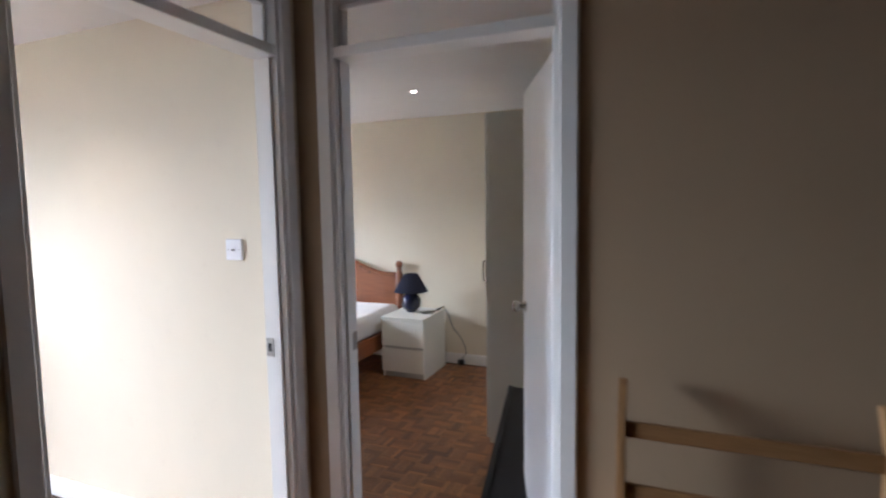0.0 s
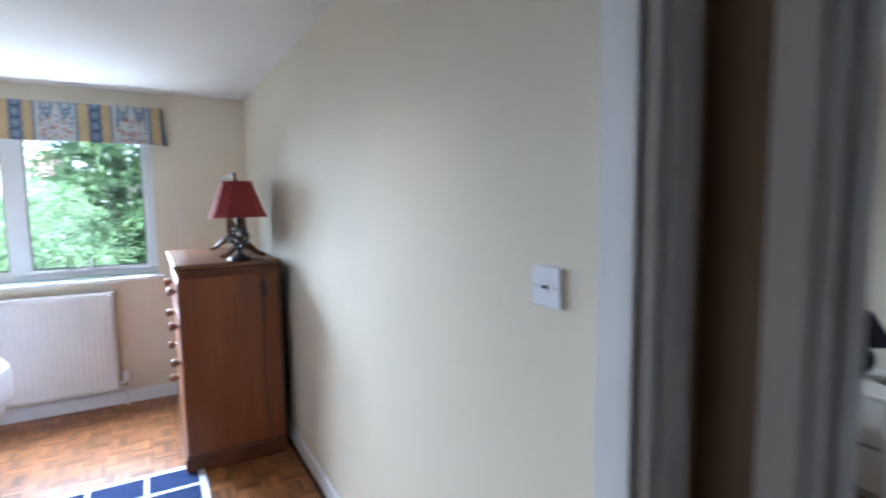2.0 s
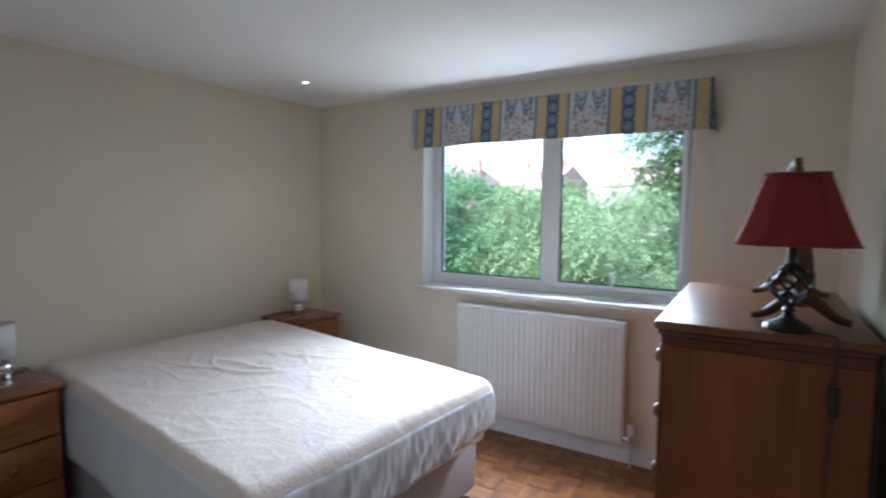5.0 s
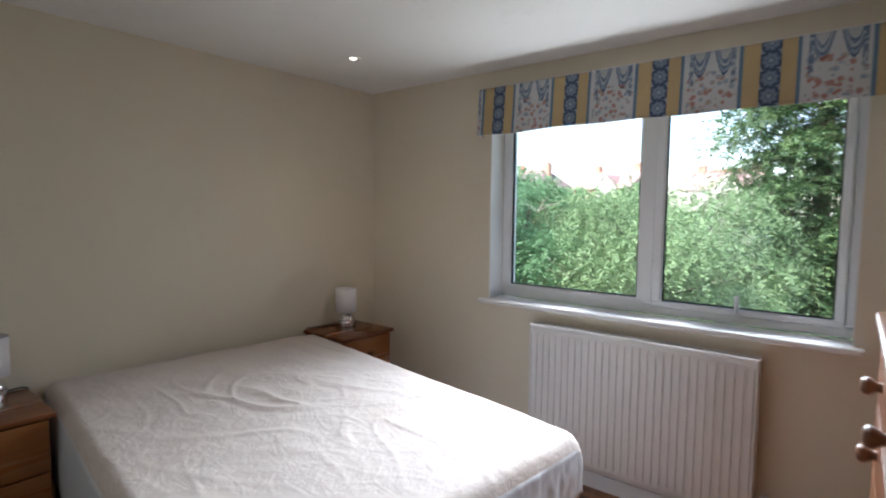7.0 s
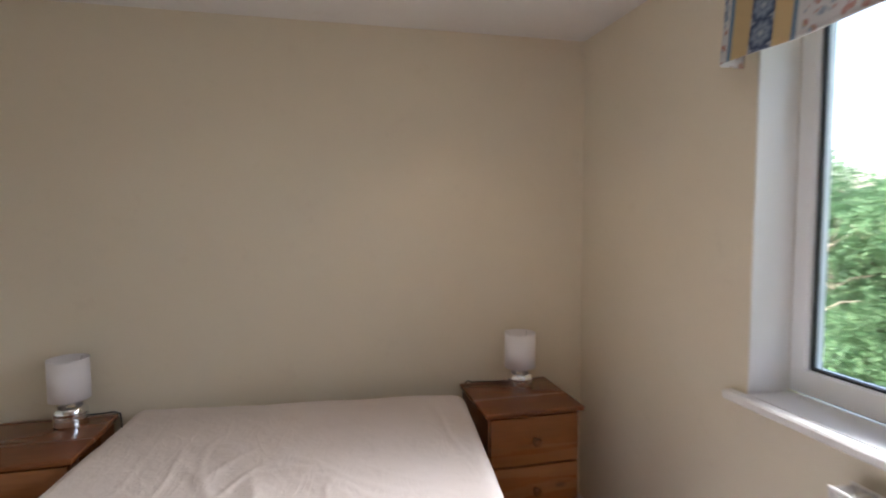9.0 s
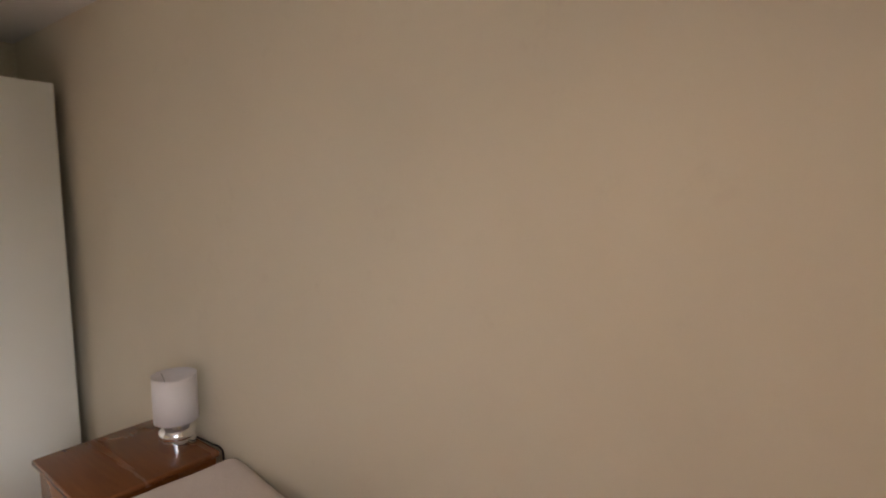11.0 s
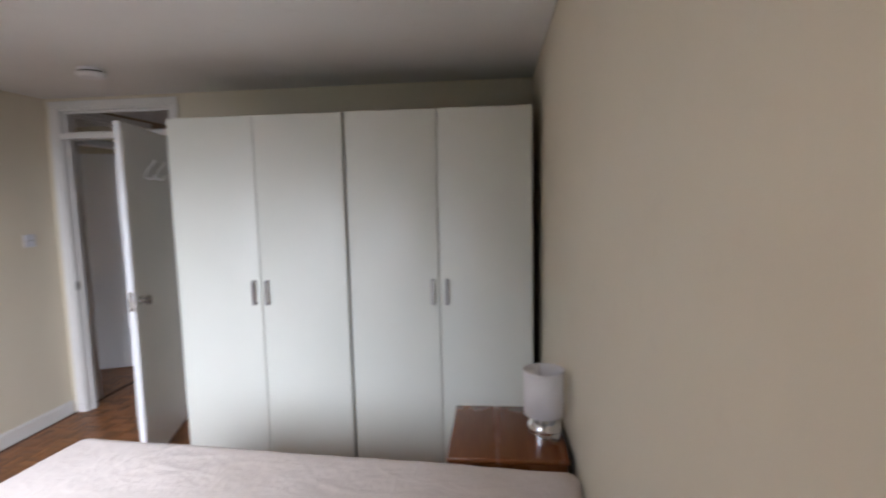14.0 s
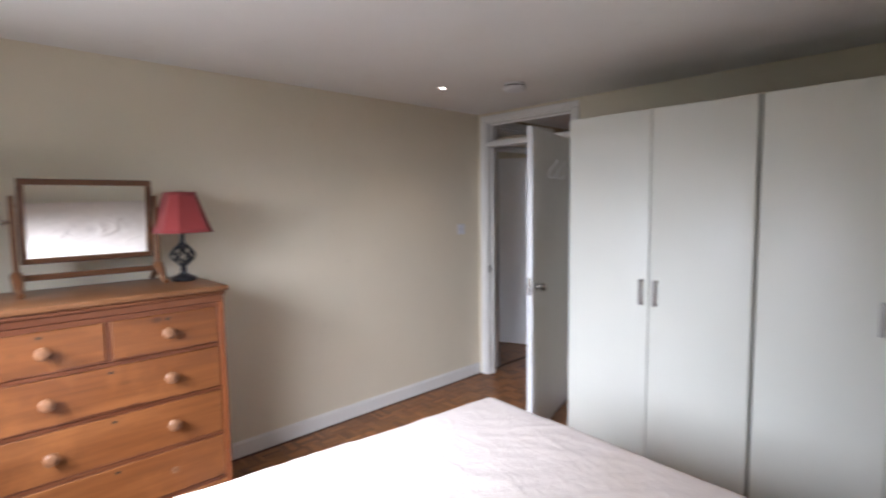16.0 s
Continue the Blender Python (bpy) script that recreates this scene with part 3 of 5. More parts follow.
d1 = door_leaf("door_1", (O1A + 0.034, 0.003, 0), 106, 0.80, "white painted flush door standing open beside the wardrobe", False)
for hx in (0.325, 0.50):
    bm = bmesh.new()
    lathe(bm, [(0.013, 0), (0.015, 0.003), (0.009, 0.006)], 16, (0, 0, 0), "y")
    tube(bm, smooth_path([(0, 0.004, 0.0), (0, 0.022, -0.012), (0, 0.045, -0.012), (0, 0.055, 0.012)]), 0.0065)
    tube(bm, smooth_path([(0, 0.004, 0.0), (0, 0.016, 0.04), (0, 0.045, 0.07), (0, 0.058, 0.088)]), 0.006)
    lathe(bm, [(0.003, 0.05), (0.011, 0.054), (0.012, 0.060), (0.004, 0.068)], 12, (0, 0, 0.09), "y")
    ob = part("coat_hook", bm, PLASTIC, d1, "white coat hook", True)
    ob.location = (hx, 0.0, 1.70)
d2 = door_leaf("door_2", (PT + 0.006, O2A + 0.036, 0), 22, 0.775, "white painted flush door standing open into the second bedroom")


# window
def window(name, x0, x1, z0, z1, split, label, sash_right=True):
    root = thing(name, (0, 0, 0), label, "window", "", "structure")
    ya, yb = D + 0.145, D + 0.215
    fb = bmesh.new()
    box(fb, x0, split, ya, yb, z0, z0 + 0.075, bev=0.006)
    box(fb, split, x1, ya, yb, z0, z0 + 0.042, bev=0.006)
    box(fb, x0, x1, ya, yb, z1 - 0.06, z1, bev=0.006)
    box(fb, x0, x0 + 0.06, ya + 0.001, yb - 0.001, z0 + 0.05, z1 - 0.05, bev=0.006)
    box(fb, x1 - 0.035, x1, ya + 0.001, yb - 0.001, z0 + 0.05, z1 - 0.05, bev=0.006)
    box(fb, split - 0.04, split + 0.04, ya + 0.0015, yb - 0.0015, z0 + 0.05, z1 - 0.05, bev=0.006)
    part("window_frame", fb, UPVC, root, "white plastic window frame")
    sash = bmesh.new()
    s0, s1 = split + 0.041, x1 - 0.036
    ys, ye = ya - 0.018, yb - 0.02
    t0, t1 = z0 + 0.043, z1 - 0.061
    for b in ((s0, s1, ys, ye, t0, t0 + 0.030), (s0, s1, ys, ye, t1 - 0.048, t1), (s0, s0 + 0.048, ys + 0.001, ye, t0 + 0.025, t1 - 0.04), (s1 - 0.034, s1, ys + 0.001, ye, t0 + 0.025, t1 - 0.04)):
        box(sash, *b, bev=0.006)
    sob = part("sash", sash, UPVC, root, "white opening sash")
    for a, b, c, d, dy in ((x0 + 0.06, split - 0.04, z0 + 0.075, z1 - 0.06, 0.0), (s0 + 0.048, s1 - 0.034, t0 + 0.030, t1 - 0.048, -0.01)):
        yp = ya + 0.035 + dy
        g = part("pane", B((a, b, yp - 0.003, yp + 0.003, c, d)), GLASS, root, "clear double-glazed pane")
        g.visible_shadow = False
        sb = bmesh.new()
        for bb in ((a, b, c, c + 0.006), (a, b, d - 0.006, d), (a, a + 0.006, c + 0.006, d - 0.006), (b - 0.006, b, c + 0.006, d - 0.006)):
            box(sb, bb[0], bb[1], yp - 0.022, yp - 0.004, bb[2], bb[3])
        part("rubber_seal", sb, SEAL, root)
    hx = (s0 + s1) / 2
    hb = bmesh.new()
    box(hb, hx - 0.03, hx + 0.03, ys - 0.012, ys - 0.0005, t0 + 0.004, t0 + 0.026, bev=0.003)
    box(hb, hx - 0.012, hx + 0.008, ys - 0.030, ys - 0.012, t0 + 0.008, t0 + 0.10, bev=0.006)
    part("window_handle", hb, PLASTIC, sob, "white window handle")
    return root


w1 = window("window_1", WX0 + 0.001, WX1 - 0.001, WZ0 + 0.001, WZ1 - 0.001, -1.525, "white plastic double-glazed window with an opening sash")
window("window_2", V0 + 0.001, V1 - 0.001, 0.951, 2.099, 1.45, "white plastic double-glazed window of the second bedroom")
sb = bmesh.new()
box(sb, WX0 - 0.055, WX1 + 0.035, D - 0.042, D - 0.0005, WZ0 - 0.029, WZ0 - 0.001, bev=0.006)
box(sb, WX0 + 0.001, WX1 - 0.001, D - 0.001, D + 0.143, WZ0 - 0.029, WZ0 - 0.0012)
part("window_sill", sb, GLOSS, w1, "white gloss window board")
rv = bmesh.new()
box(rv, WX0 + 0.0005, WX0 + 0.006, D + 0.002, D + 0.144, WZ0, WZ1 - 0.002)
box(rv, WX1 - 0.006, WX1 - 0.0005, D + 0.002, D + 0.144, WZ0, WZ1 - 0.002)
part("reveal_lining", rv, GLOSS, w1, "white painted reveal")

# ---------------------------------------------------------------- main bedroom: wardrobes
def wardrobe(x0, label, handle_label):
    """A two-door wardrobe unit one metre wide, with bar handles at the meeting stiles."""
    root = thing("wardrobe", (x0, 0.085, 0), label, "wardrobe", "white wardrobes side by side")
    w, dep, h = 0.998, 0.58, 2.008
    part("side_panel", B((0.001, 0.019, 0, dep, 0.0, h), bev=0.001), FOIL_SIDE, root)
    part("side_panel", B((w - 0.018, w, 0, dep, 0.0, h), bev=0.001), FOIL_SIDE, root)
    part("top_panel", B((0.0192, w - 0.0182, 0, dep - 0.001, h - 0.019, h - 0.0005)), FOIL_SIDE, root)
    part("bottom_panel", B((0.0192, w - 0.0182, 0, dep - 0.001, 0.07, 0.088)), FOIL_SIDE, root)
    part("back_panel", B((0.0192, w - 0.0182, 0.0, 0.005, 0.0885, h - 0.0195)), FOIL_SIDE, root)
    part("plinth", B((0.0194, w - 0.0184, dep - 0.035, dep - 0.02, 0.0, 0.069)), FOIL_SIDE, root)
    for i, a in enumerate((0.0025, 0.5005)):
        bm = bmesh.new()
        box(bm, a, a + 0.4945, dep + 0.002, dep + 0.020, 0.03, 2.005, bev=0.006, seg=3)
        d = part("wardrobe_door", bm, FOIL, root, "", True)
        hx = a + (0.4945 - 0.036 if i == 0 else 0.036)
        hb = bmesh.new()
        box(hb, hx - 0.009, hx + 0.009, dep + 0.042, dep + 0.048, 0.962, 1.100, bev=0.002)
        for z0 in (0.962, 1.088):
            box(hb, hx - 0.0088, hx + 0.0088, dep + 0.0202, dep + 0.0422, z0 + 0.0002, z0 + 0.0118)
        part("handle", hb, STEEL, d, handle_label)
    return root


wardrobe(-2.342, "tall white two-door wardrobe near the bedroom door", "brushed steel bar handle")
wardrobe(-3.350, "tall white two-door wardrobe beside the pine nightstand", "brushed steel bar handle")

# ---------------------------------------------------------------- bed
bed = thing("divan_bed", (-3.318, 2.552, 0), "double divan bed with grey base and rumpled white mattress protector", "bed", "", "", -6.8)
BL, BW = 1.825, 1.32
BASE = pose(-0.010, 0.0, 0, 0, 0, 2.5)           # the base stands squarer to the wall than its mattress
for i, (a, b) in enumerate(((0.0, BL / 2 - 0.012), (BL / 2 - 0.008, BL - 0.085))):
    bm = bmesh.new()
    box(bm, a, b, -BW / 2 + 0.01, BW / 2 - 0.01, 0.045, 0.36, bev=0.018, seg=3)
    part("base_half", bm, DIVAN, bed, "grey-mauve upholstered divan base half", True).matrix_basis = BASE
    for cx in (a + 0.09, b - 0.09):
        for cy in (-BW / 2 + 0.09, BW / 2 - 0.09):
            bm = bmesh.new()
            lathe(bm, [(0.020, 0), (0.024, 0.008), (0.022, 0.03), (0.014, 0.046)], 14, (cx, cy, 0))
            part("castor", bm, BLACK, bed, "black castor foot", True).matrix_basis = BASE


def rounded(s, r, lim):
    """Offset below the flat for a rounded rim."""
    d = s - (lim - r)
    return 0.0 if d <= 0 else r - math.sqrt(max(0.0, r * r - d * d))


def mattress_top():
    """Sheeted mattress: soft rim, creases running over the top and a loose, gathered skirt."""
    nx, ny = 230, 165
    top = 0.677
    bm = bmesh.new()
    def ridge(x, y, k, ax, seed):
        """Thin crumpled folds running roughly along one direction."""
        u, v = x * math.cos(ax) + y * math.sin(ax), y * math.cos(ax) - x * math.sin(ax)
        wx = 0.10 * noise.noise(Vector((2.3 * x, 2.3 * y, seed)))
        n = noise.noise(Vector((0.35 * k * (u + wx), k * (v + 1.6 * wx), seed)))
        return max(0.0, 1 - 8.5 * abs(n)) ** 1.2 * max(0.0, 0.45 + 1.4 * noise.noise(Vector((1.7 * x, 1.7 * y, seed + 3))))

    def z_at(x, y):
        z = top + 0.038 * (1 - x / BL) + 0.008 * math.sin(1.9 * x + 0.6) * math.cos(2.2 * y) + 0.006 * noise.noise(Vector((3.1 * x, 3.4 * y, 0.3)))
        z += 0.0025 * noise.noise(Vector((9 * x, 9 * y, 4.0)))
        z -= 0.010 * math.exp(-((y) / 0.5) ** 2 - ((x - 0.9) / 0.9) ** 2)
        mid = math.exp(-((x - 0.85) / 0.55) ** 2 - ((y - 0.02) / 0.42) ** 2)
        amp = 0.34 + 0.80 * mid
        z += amp * (0.0085 * ridge(x, y, 3.8, 0.62, 1.0) + 0.0075 * ridge(x, y, 7.0, -0.45, 5.0) + 0.0034 * ridge(x, y, 11.0, 0.95, 8.0) + 0.0015 * ridge(x, y, 17.0, 0.1, 12.0))
        return z
    grid = []
    R = 0.055
    for i in range(nx + 1):
        row = []
        for j in range(ny + 1):
            x = -0.005 + (BL + 0.02) * i / nx
            y = -BW / 2 - 0.008 + (BW + 0.016) * j / ny
            drop = rounded(abs(x - BL / 2), R, BL / 2 + 0.012) + rounded(abs(y), R, BW / 2 + 0.010)
            row.append(bm.verts.new((x, y, z_at(x, y) - min(drop, 2 * R))))
        grid.append(row)
    for i in range(nx):
        for j in range(ny):
            bm.faces.new((grid[i][j], grid[i + 1][j], grid[i + 1][j + 1], grid[i][j + 1]))
    rim = [grid[i][0] for i in range(nx + 1)] + [grid[nx][j] for j in range(1, ny + 1)] + [grid[i][ny] for i in range(nx - 1, -1, -1)] + [grid[0][j] for j in range(ny - 1, 0, -1)]
    return bm, [v.co.copy() for v in rim]


mb, rim = mattress_top()
mat_top = part("mattress", mb, QUILT, bed, "quilted white mattress protector, creased and faintly yellowed", True)


def skirt(rim):
    """The thin side cloth of the protector: hangs in folds and is hitched up unevenly at the foot."""
    bm = bmesh.new()
    n = len(rim)
    rows = 12
    rings = []
    per = [0.0]
    for i in range(1, n):
        per.append(per[-1] + (rim[i] - rim[i - 1]).length)
    for k in range(rows + 1):
        f = k / rows
        ring = []
        for i, p in enumerate(rim):
            out = Vector((p.x - BL / 2, 0, 0)) if abs(abs(p.x - BL / 2) - BL / 2) < 0.03 else Vector((0, p.y, 0))
            if out.length == 0:
                out = Vector((1, 0, 0))
            out.normalize()
            foot = max(0.0, (p.x - 1.2) / 0.66)
            s = per[i]
            fold = (0.020 * noise.noise(Vector((s * 8 + 1.6 * f, f * 1.1, 2.0))) + 0.012 * noise.noise(Vector((s * 19 + 3.0 * f, f * 1.6, 7.0))) + 0.006 * noise.noise(Vector((s * 41, f * 3, 11.0)))) * (0.2 + 0.8 * f) * (0.15 + 1.0 * foot)
            low = 0.330 + foot * 0.12 * (0.5 + 0.5 * p.y / 0.67) + 0.018 * noise.noise(Vector((s * 2.2, 0, 9.0)))
            z = p.z + (low - p.z) * f
            ring.append(bm.verts.new(Vector((p.x, p.y, z)) + out * (fold + 0.008 * math.sin(math.pi * f))))
        rings.append(ring)
    for a, b in zip(rings, rings[1:]):
        for i in range(n):
            bm.faces.new((a[i], a[(i + 1) % n], b[(i + 1) % n], b[i]))
    return bm


sk = part("protector_skirt", skirt(rim), SKIRT, bed, "thin grey-white gathered side cloth", True)
sol = sk.modifiers.new("thickness", "SOLIDIFY")
sol.thickness = 0.003
sol.offset = -1
bm = bmesh.new()
box(bm, 0.01, BL - 0.012, -BW / 2 + 0.02, BW / 2 - 0.02, 0.362, 0.585, bev=0.03, seg=3)
part("mattress_core", bm, SHEET, bed, "", True)


# ---------------------------------------------------------------- nightstands and lamps
def nightstand(at, label):
    """Lacquered pine chest of three drawers with turned knobs; front faces +x."""
    root = thing("nightstand", at, label, "nightstand", "pine nightstands by the bed")
    dep, w, h = 0.385, 0.41, 0.702
    body = bmesh.new()
    box(body, 0.005, dep - 0.02, -w / 2 + 0.012, -w / 2 + 0.030, 0.0, h - 0.022, bev=0.002)
    box(body, 0.005, dep - 0.02, w / 2 - 0.030, w / 2 - 0.012, 0.0, h - 0.022, bev=0.002)
    box(body, 0.004, 0.010, -w / 2 + 0.0305, w / 2 - 0.0305, 0.05, h - 0.022)
    box(body, 0.011, dep - 0.024, -w / 2 + 0.0305, w / 2 - 0.0305, 0.05, 0.065)
    part("carcass", body, ORANGE_Z, root)
    top = bmesh.new()
    box(top, 0.0, dep + 0.012, -w / 2 - 0.006, w / 2 + 0.006, h - 0.0215, h, bev=0.007, seg=3)
    part("top", top, ORANGE_T, root, "shiny lacquered pine top", True)
    plinth = bmesh.new()
    box(plinth, dep - 0.038, dep - 0.022, -w / 2 + 0.031, w / 2 - 0.031, 0.0, 0.062, bev=0.002)
    part("plinth", plinth, ORANGE_H, root)
    dh = (h - 0.022 - 0.066 - 0.012) / 3
    for i in range(3):
        z0 = 0.068 + i * (dh + 0.003)
        bm = bmesh.new()
        box(bm, dep - 0.0195, dep - 0.001, -w / 2 + 0.016, w / 2 - 0.016, z0, z0 + dh - 0.003, bev=0.006, seg=2)
        d = part("drawer", bm, ORANGE_H, root, "", True)
        kb = bmesh.new()
        lathe(kb, [(0.010, 0), (0.009, 0.010), (0.016, 0.018), (0.018, 0.025), (0.013, 0.032), (0.004, 0.034)], 20, (dep - 0.0012, 0, z0 + dh / 2), "x")
        part("knob", kb, ORANGE_KNOB, d, "turned pine knob", True)
    return root


nsA = nightstand((-3.395, 3.445, 0), "three-drawer lacquered pine nightstand beside the window wall")
nsB = nightstand((-3.382, 1.620, 0), "three-drawer lacquered pine nightstand beside the wardrobe")
NSZ = 0.702


def table_lamp(at, turn, label):
    """Small lamp: white drum shade over a chromed glass pot."""
    root = thing("table_lamp", at, label, "lamp", "white drum lamps on the nightstands", "", turn)
    base = bmesh.new()
    lathe(base, [(0.052, 0.0), (0.056, 0.003), (0.057, 0.030), (0.056, 0.042)], 36)
    part("base", base, CHROME, root, "mirror chrome base", True)
    pot = bmesh.new()
    lathe(pot, [(0.0555, 0.0425), (0.057, 0.05), (0.054, 0.064), (0.040, 0.078), (0.022, 0.084), (0.020, 0.090)], 36)
    part("glass_pot", pot, CHROME, root, "silvered glass pot", True)
    stem = bmesh.new()
    lathe(stem, [(0.012, 0.0905), (0.012, 0.15)], 14)
    part("lamp_holder", stem, PLASTIC, root, "", True)
    sh = bmesh.new()
    lathe(sh, [(0.068, 0.098), (0.068, 0.250)], 48, cap=False)
    s = part("shade", sh, SHADE_W, root, "white linen drum shade", True)
    so = s.modifiers.new("thickness", "SOLIDIFY")
    so.thickness = 0.0025
    ring = bmesh.new()
    lathe(ring, [(0.0665, 0.246), (0.069, 0.248), (0.069, 0.252), (0.0665, 0.252)], 48, cap=False)
    part("shade_rim", ring, SHADE_W, root, "", True)
    sp_ = bmesh.new()
    for a in range(3):
        an = a * 2 * math.pi / 3
        tube(sp_, [(0.010 * math.cos(an), 0.010 * math.sin(an), 0.150), (0.067 * math.cos(an), 0.067 * math.sin(an), 0.245)], 0.0014, 6)
    part("shade_carrier", sp_, STEEL, root)
    return root


table_lamp((-3.268, 3.480, NSZ), 10, "small lamp with white drum shade and chrome base")
table_lamp((-3.310, 1.695, NSZ), 40, "small lamp with white drum shade and chrome base")
bm = bmesh.new()
tube(bm, smooth_path([(-3.30, 3.47, NSZ + 0.004), (-3.35, 3.43, NSZ + 0.004), (-3.375, 3.36, NSZ + 0.004), (-3.387, 3.30, NSZ + 0.002), (-3.391, 3.255, NSZ - 0.02), (-3.392, 3.242, 0.4), (-3.392, 3.24, 0.12)]), 0.003)
tagged(part("lamp_cable", bm, BLACK, None, "", True), "thin black lamp cable trailing over a nightstand", "cable")
bm = bmesh.new()
tube(bm, smooth_path([(-3.355, 1.665, NSZ + 0.004), (-3.370, 1.62, NSZ + 0.004), (-3.378, 1.68, NSZ + 0.004), (-3.384, 1.77, NSZ + 0.004), (-3.388, 1.822, NSZ + 0.001), (-3.389, 1.836, NSZ - 0.05), (-3.390, 1.838, 0.3)]), 0.003)
tagged(part("lamp_cable", bm, BLACK, None, "", True), "thin black lamp cable trailing over a nightstand", "cable")

# ---------------------------------------------------------------- chest of drawers
CH0, CH1, CHF = 2.455, 3.425, -0.598      # near end, far end, front
CHZ = 1.155
chest = thing("chest_of_drawers", (0, 0, 0), "old pine chest of drawers with round wooden knobs", "chest of drawers")
bm = bmesh.new()
box(bm, CHF + 0.012, -0.075, CH0 + 0.012, CH0 + 0.034, 0.09, CHZ - 0.075, bev=0.002)
part("side_panel", bm, PINE_Z, chest, "reddish pine end panel")
bm = bmesh.new()
box(bm, CHF + 0.012, -0.075, CH1 - 0.034, CH1 - 0.012, 0.09, CHZ - 0.075, bev=0.002)
part("side_panel", bm, PINE_Z, chest, "reddish pine end panel")
bm = bmesh.new()
box(bm, CHF + 0.001, CHF + 0.0115, CH0 + 0.012, CH0 + 0.042, 0.105, CHZ - 0.076, bev=0.003)
part("stile", bm, PINE_Z, chest)
bm = bmesh.new()
box(bm, CHF + 0.001, CHF + 0.0115, CH1 - 0.042, CH1 - 0.012, 0.105, CHZ - 0.076, bev=0.003)
part("stile", bm, PINE_Z, chest)
part("back_panel", B((-0.0745, -0.062, CH0 + 0.014, CH1 - 0.014, 0.02, CHZ - 0.03)), DARK, chest, "dark back board")
bm = bmesh.new()
box(bm, CHF - 0.016, -0.062, CH0 - 0.010, CH1 + 0.010, CHZ - 0.026, CHZ, bev=0.008, seg=3)
part("top", bm, PINE_TOP, chest, "worn pine top with rounded edge", True)
bm = bmesh.new()
box(bm, CHF - 0.006, -0.076, CH0 + 0.002, CH1 - 0.002, CHZ - 0.044, CHZ - 0.0265, bev=0.006, seg=2)
box(bm, CHF + 0.003, -0.076, CH0 + 0.010, CH1 - 0.010, CHZ - 0.0745, CHZ - 0.0445, bev=0.002)
part("top_moulding", bm, PINE_DARK, chest, "dark moulded cornice", True)
bm = bmesh.new()
box(bm, CHF - 0.012, -0.07, CH0 - 0.004, CH1 + 0.004, 0.0, 0.088, bev=0.004)
box(bm, CHF - 0.006, -0.071, CH0 + 0.002, CH1 - 0.002, 0.0882, 0.104, bev=0.005)
part("plinth", bm, PINE_DARK, chest, "dark moulded plinth", True)
for z in (0.878, 0.666, 0.446, 0.226):
    part("drawer_rail", B((CHF + 0.002, CHF + 0.10, CH0 + 0.0425, CH1 - 0.0425, z - 0.009, z + 0.009), bev=0.002), PINE_DARK, chest)
part("drawer_rail", B((CHF + 0.002, CHF + 0.10, CH0 + 0.0425, CH1 - 0.0425, 1.058, 1.0785)), PINE_DARK, chest)
part("drawer_divider", B((CHF + 0.0022, CHF + 0.10, (CH0 + CH1) / 2 - 0.010, (CH0 + CH1) / 2 + 0.010, 0.8875, 1.0575)), PINE_DARK, chest)
part("drawer_rail", B((CHF + 0.0022, CHF + 0.10, CH0 + 0.0425, CH1 - 0.0425, 0.1045, 0.112)), PINE_DARK, chest)
part("dust_board", B((CHF + 0.11, CHF + 0.12, CH0 + 0.035, CH1 - 0.035, 0.105, CHZ - 0.08)), DARK, chest)


def chest_drawer(y0, y1, z0, z1, knobs, key, missing=()):
    bm = bmesh.new()
    box(bm, CHF + 0.0005, CHF + 0.022, y0, y1, z0, z1, bev=0.003)
    d = part("drawer", bm, PINE_H, chest, "honey pine drawer front with dents and stains")
    eb = bmesh.new()
    n = 40
    rng = random.Random(int(1000 * z0 + 10 * y0))
    low, top_ = [], []
    for i in range(n + 1):
        y = y0 + 0.002 + (y1 - y0 - 0.004) * i / n
        low.append(eb.verts.new((CHF - 0.0004, y, z0 + 0.0015)))
        top_.append(eb.verts.new((CHF - 0.0004, y, z0 + 0.006 + 0.007 * rng.random() ** 2 + 0.004 * math.sin(9 * y))))
    for i in range(n):
        eb.faces.new((low[i], top_[i], top_[i + 1], low[i + 1]))
    ex = bmesh.ops.extrude_face_region(eb, geom=eb.faces[:])
    bmesh.ops.translate(eb, vec=(0.0008, 0, 0), verts=[e for e in ex["geom"] if isinstance(e, bmesh.types.BMVert)])
    part("worn_edge", eb, PINE_DARK, d, "chipped red-brown lower edge")
    zk = (z0 + z1) / 2 + 0.004
    for y in knobs:
        kb = bmesh.new()
        if y in missing:
            lathe(kb, [(0.016, 0.0), (0.015, 0.003), (0.006, 0.0035)], 18, (0, 0, 0), "x")
            ob = part("knob_scar", kb, PINE_KNOB, d, "pale round mark of a lost knob", True)
        else:
            lathe(kb, [(0.015, 0), (0.013, 0.010), (0.019, 0.019), (0.025, 0.028), (0.026, 0.037), (0.020, 0.046), (0.008, 0.050)], 26, (0, 0, 0), "x")
            ob = part("knob", kb, PINE_KNOB, d, "turned pale pine knob", True)
        ob.matrix_basis = pose(CHF + 0.001, y, zk, 0, 0, 180)
    if key:
        kb = bmesh.new()
        box(kb, CHF - 0.0010, CHF + 0.0003, (y0 + y1) / 2 - 0.008, (y0 + y1) / 2 + 0.008, z1 - 0.028, z1 - 0.018)
        part("keyhole", kb, DARK, d, "dark keyhole plate")


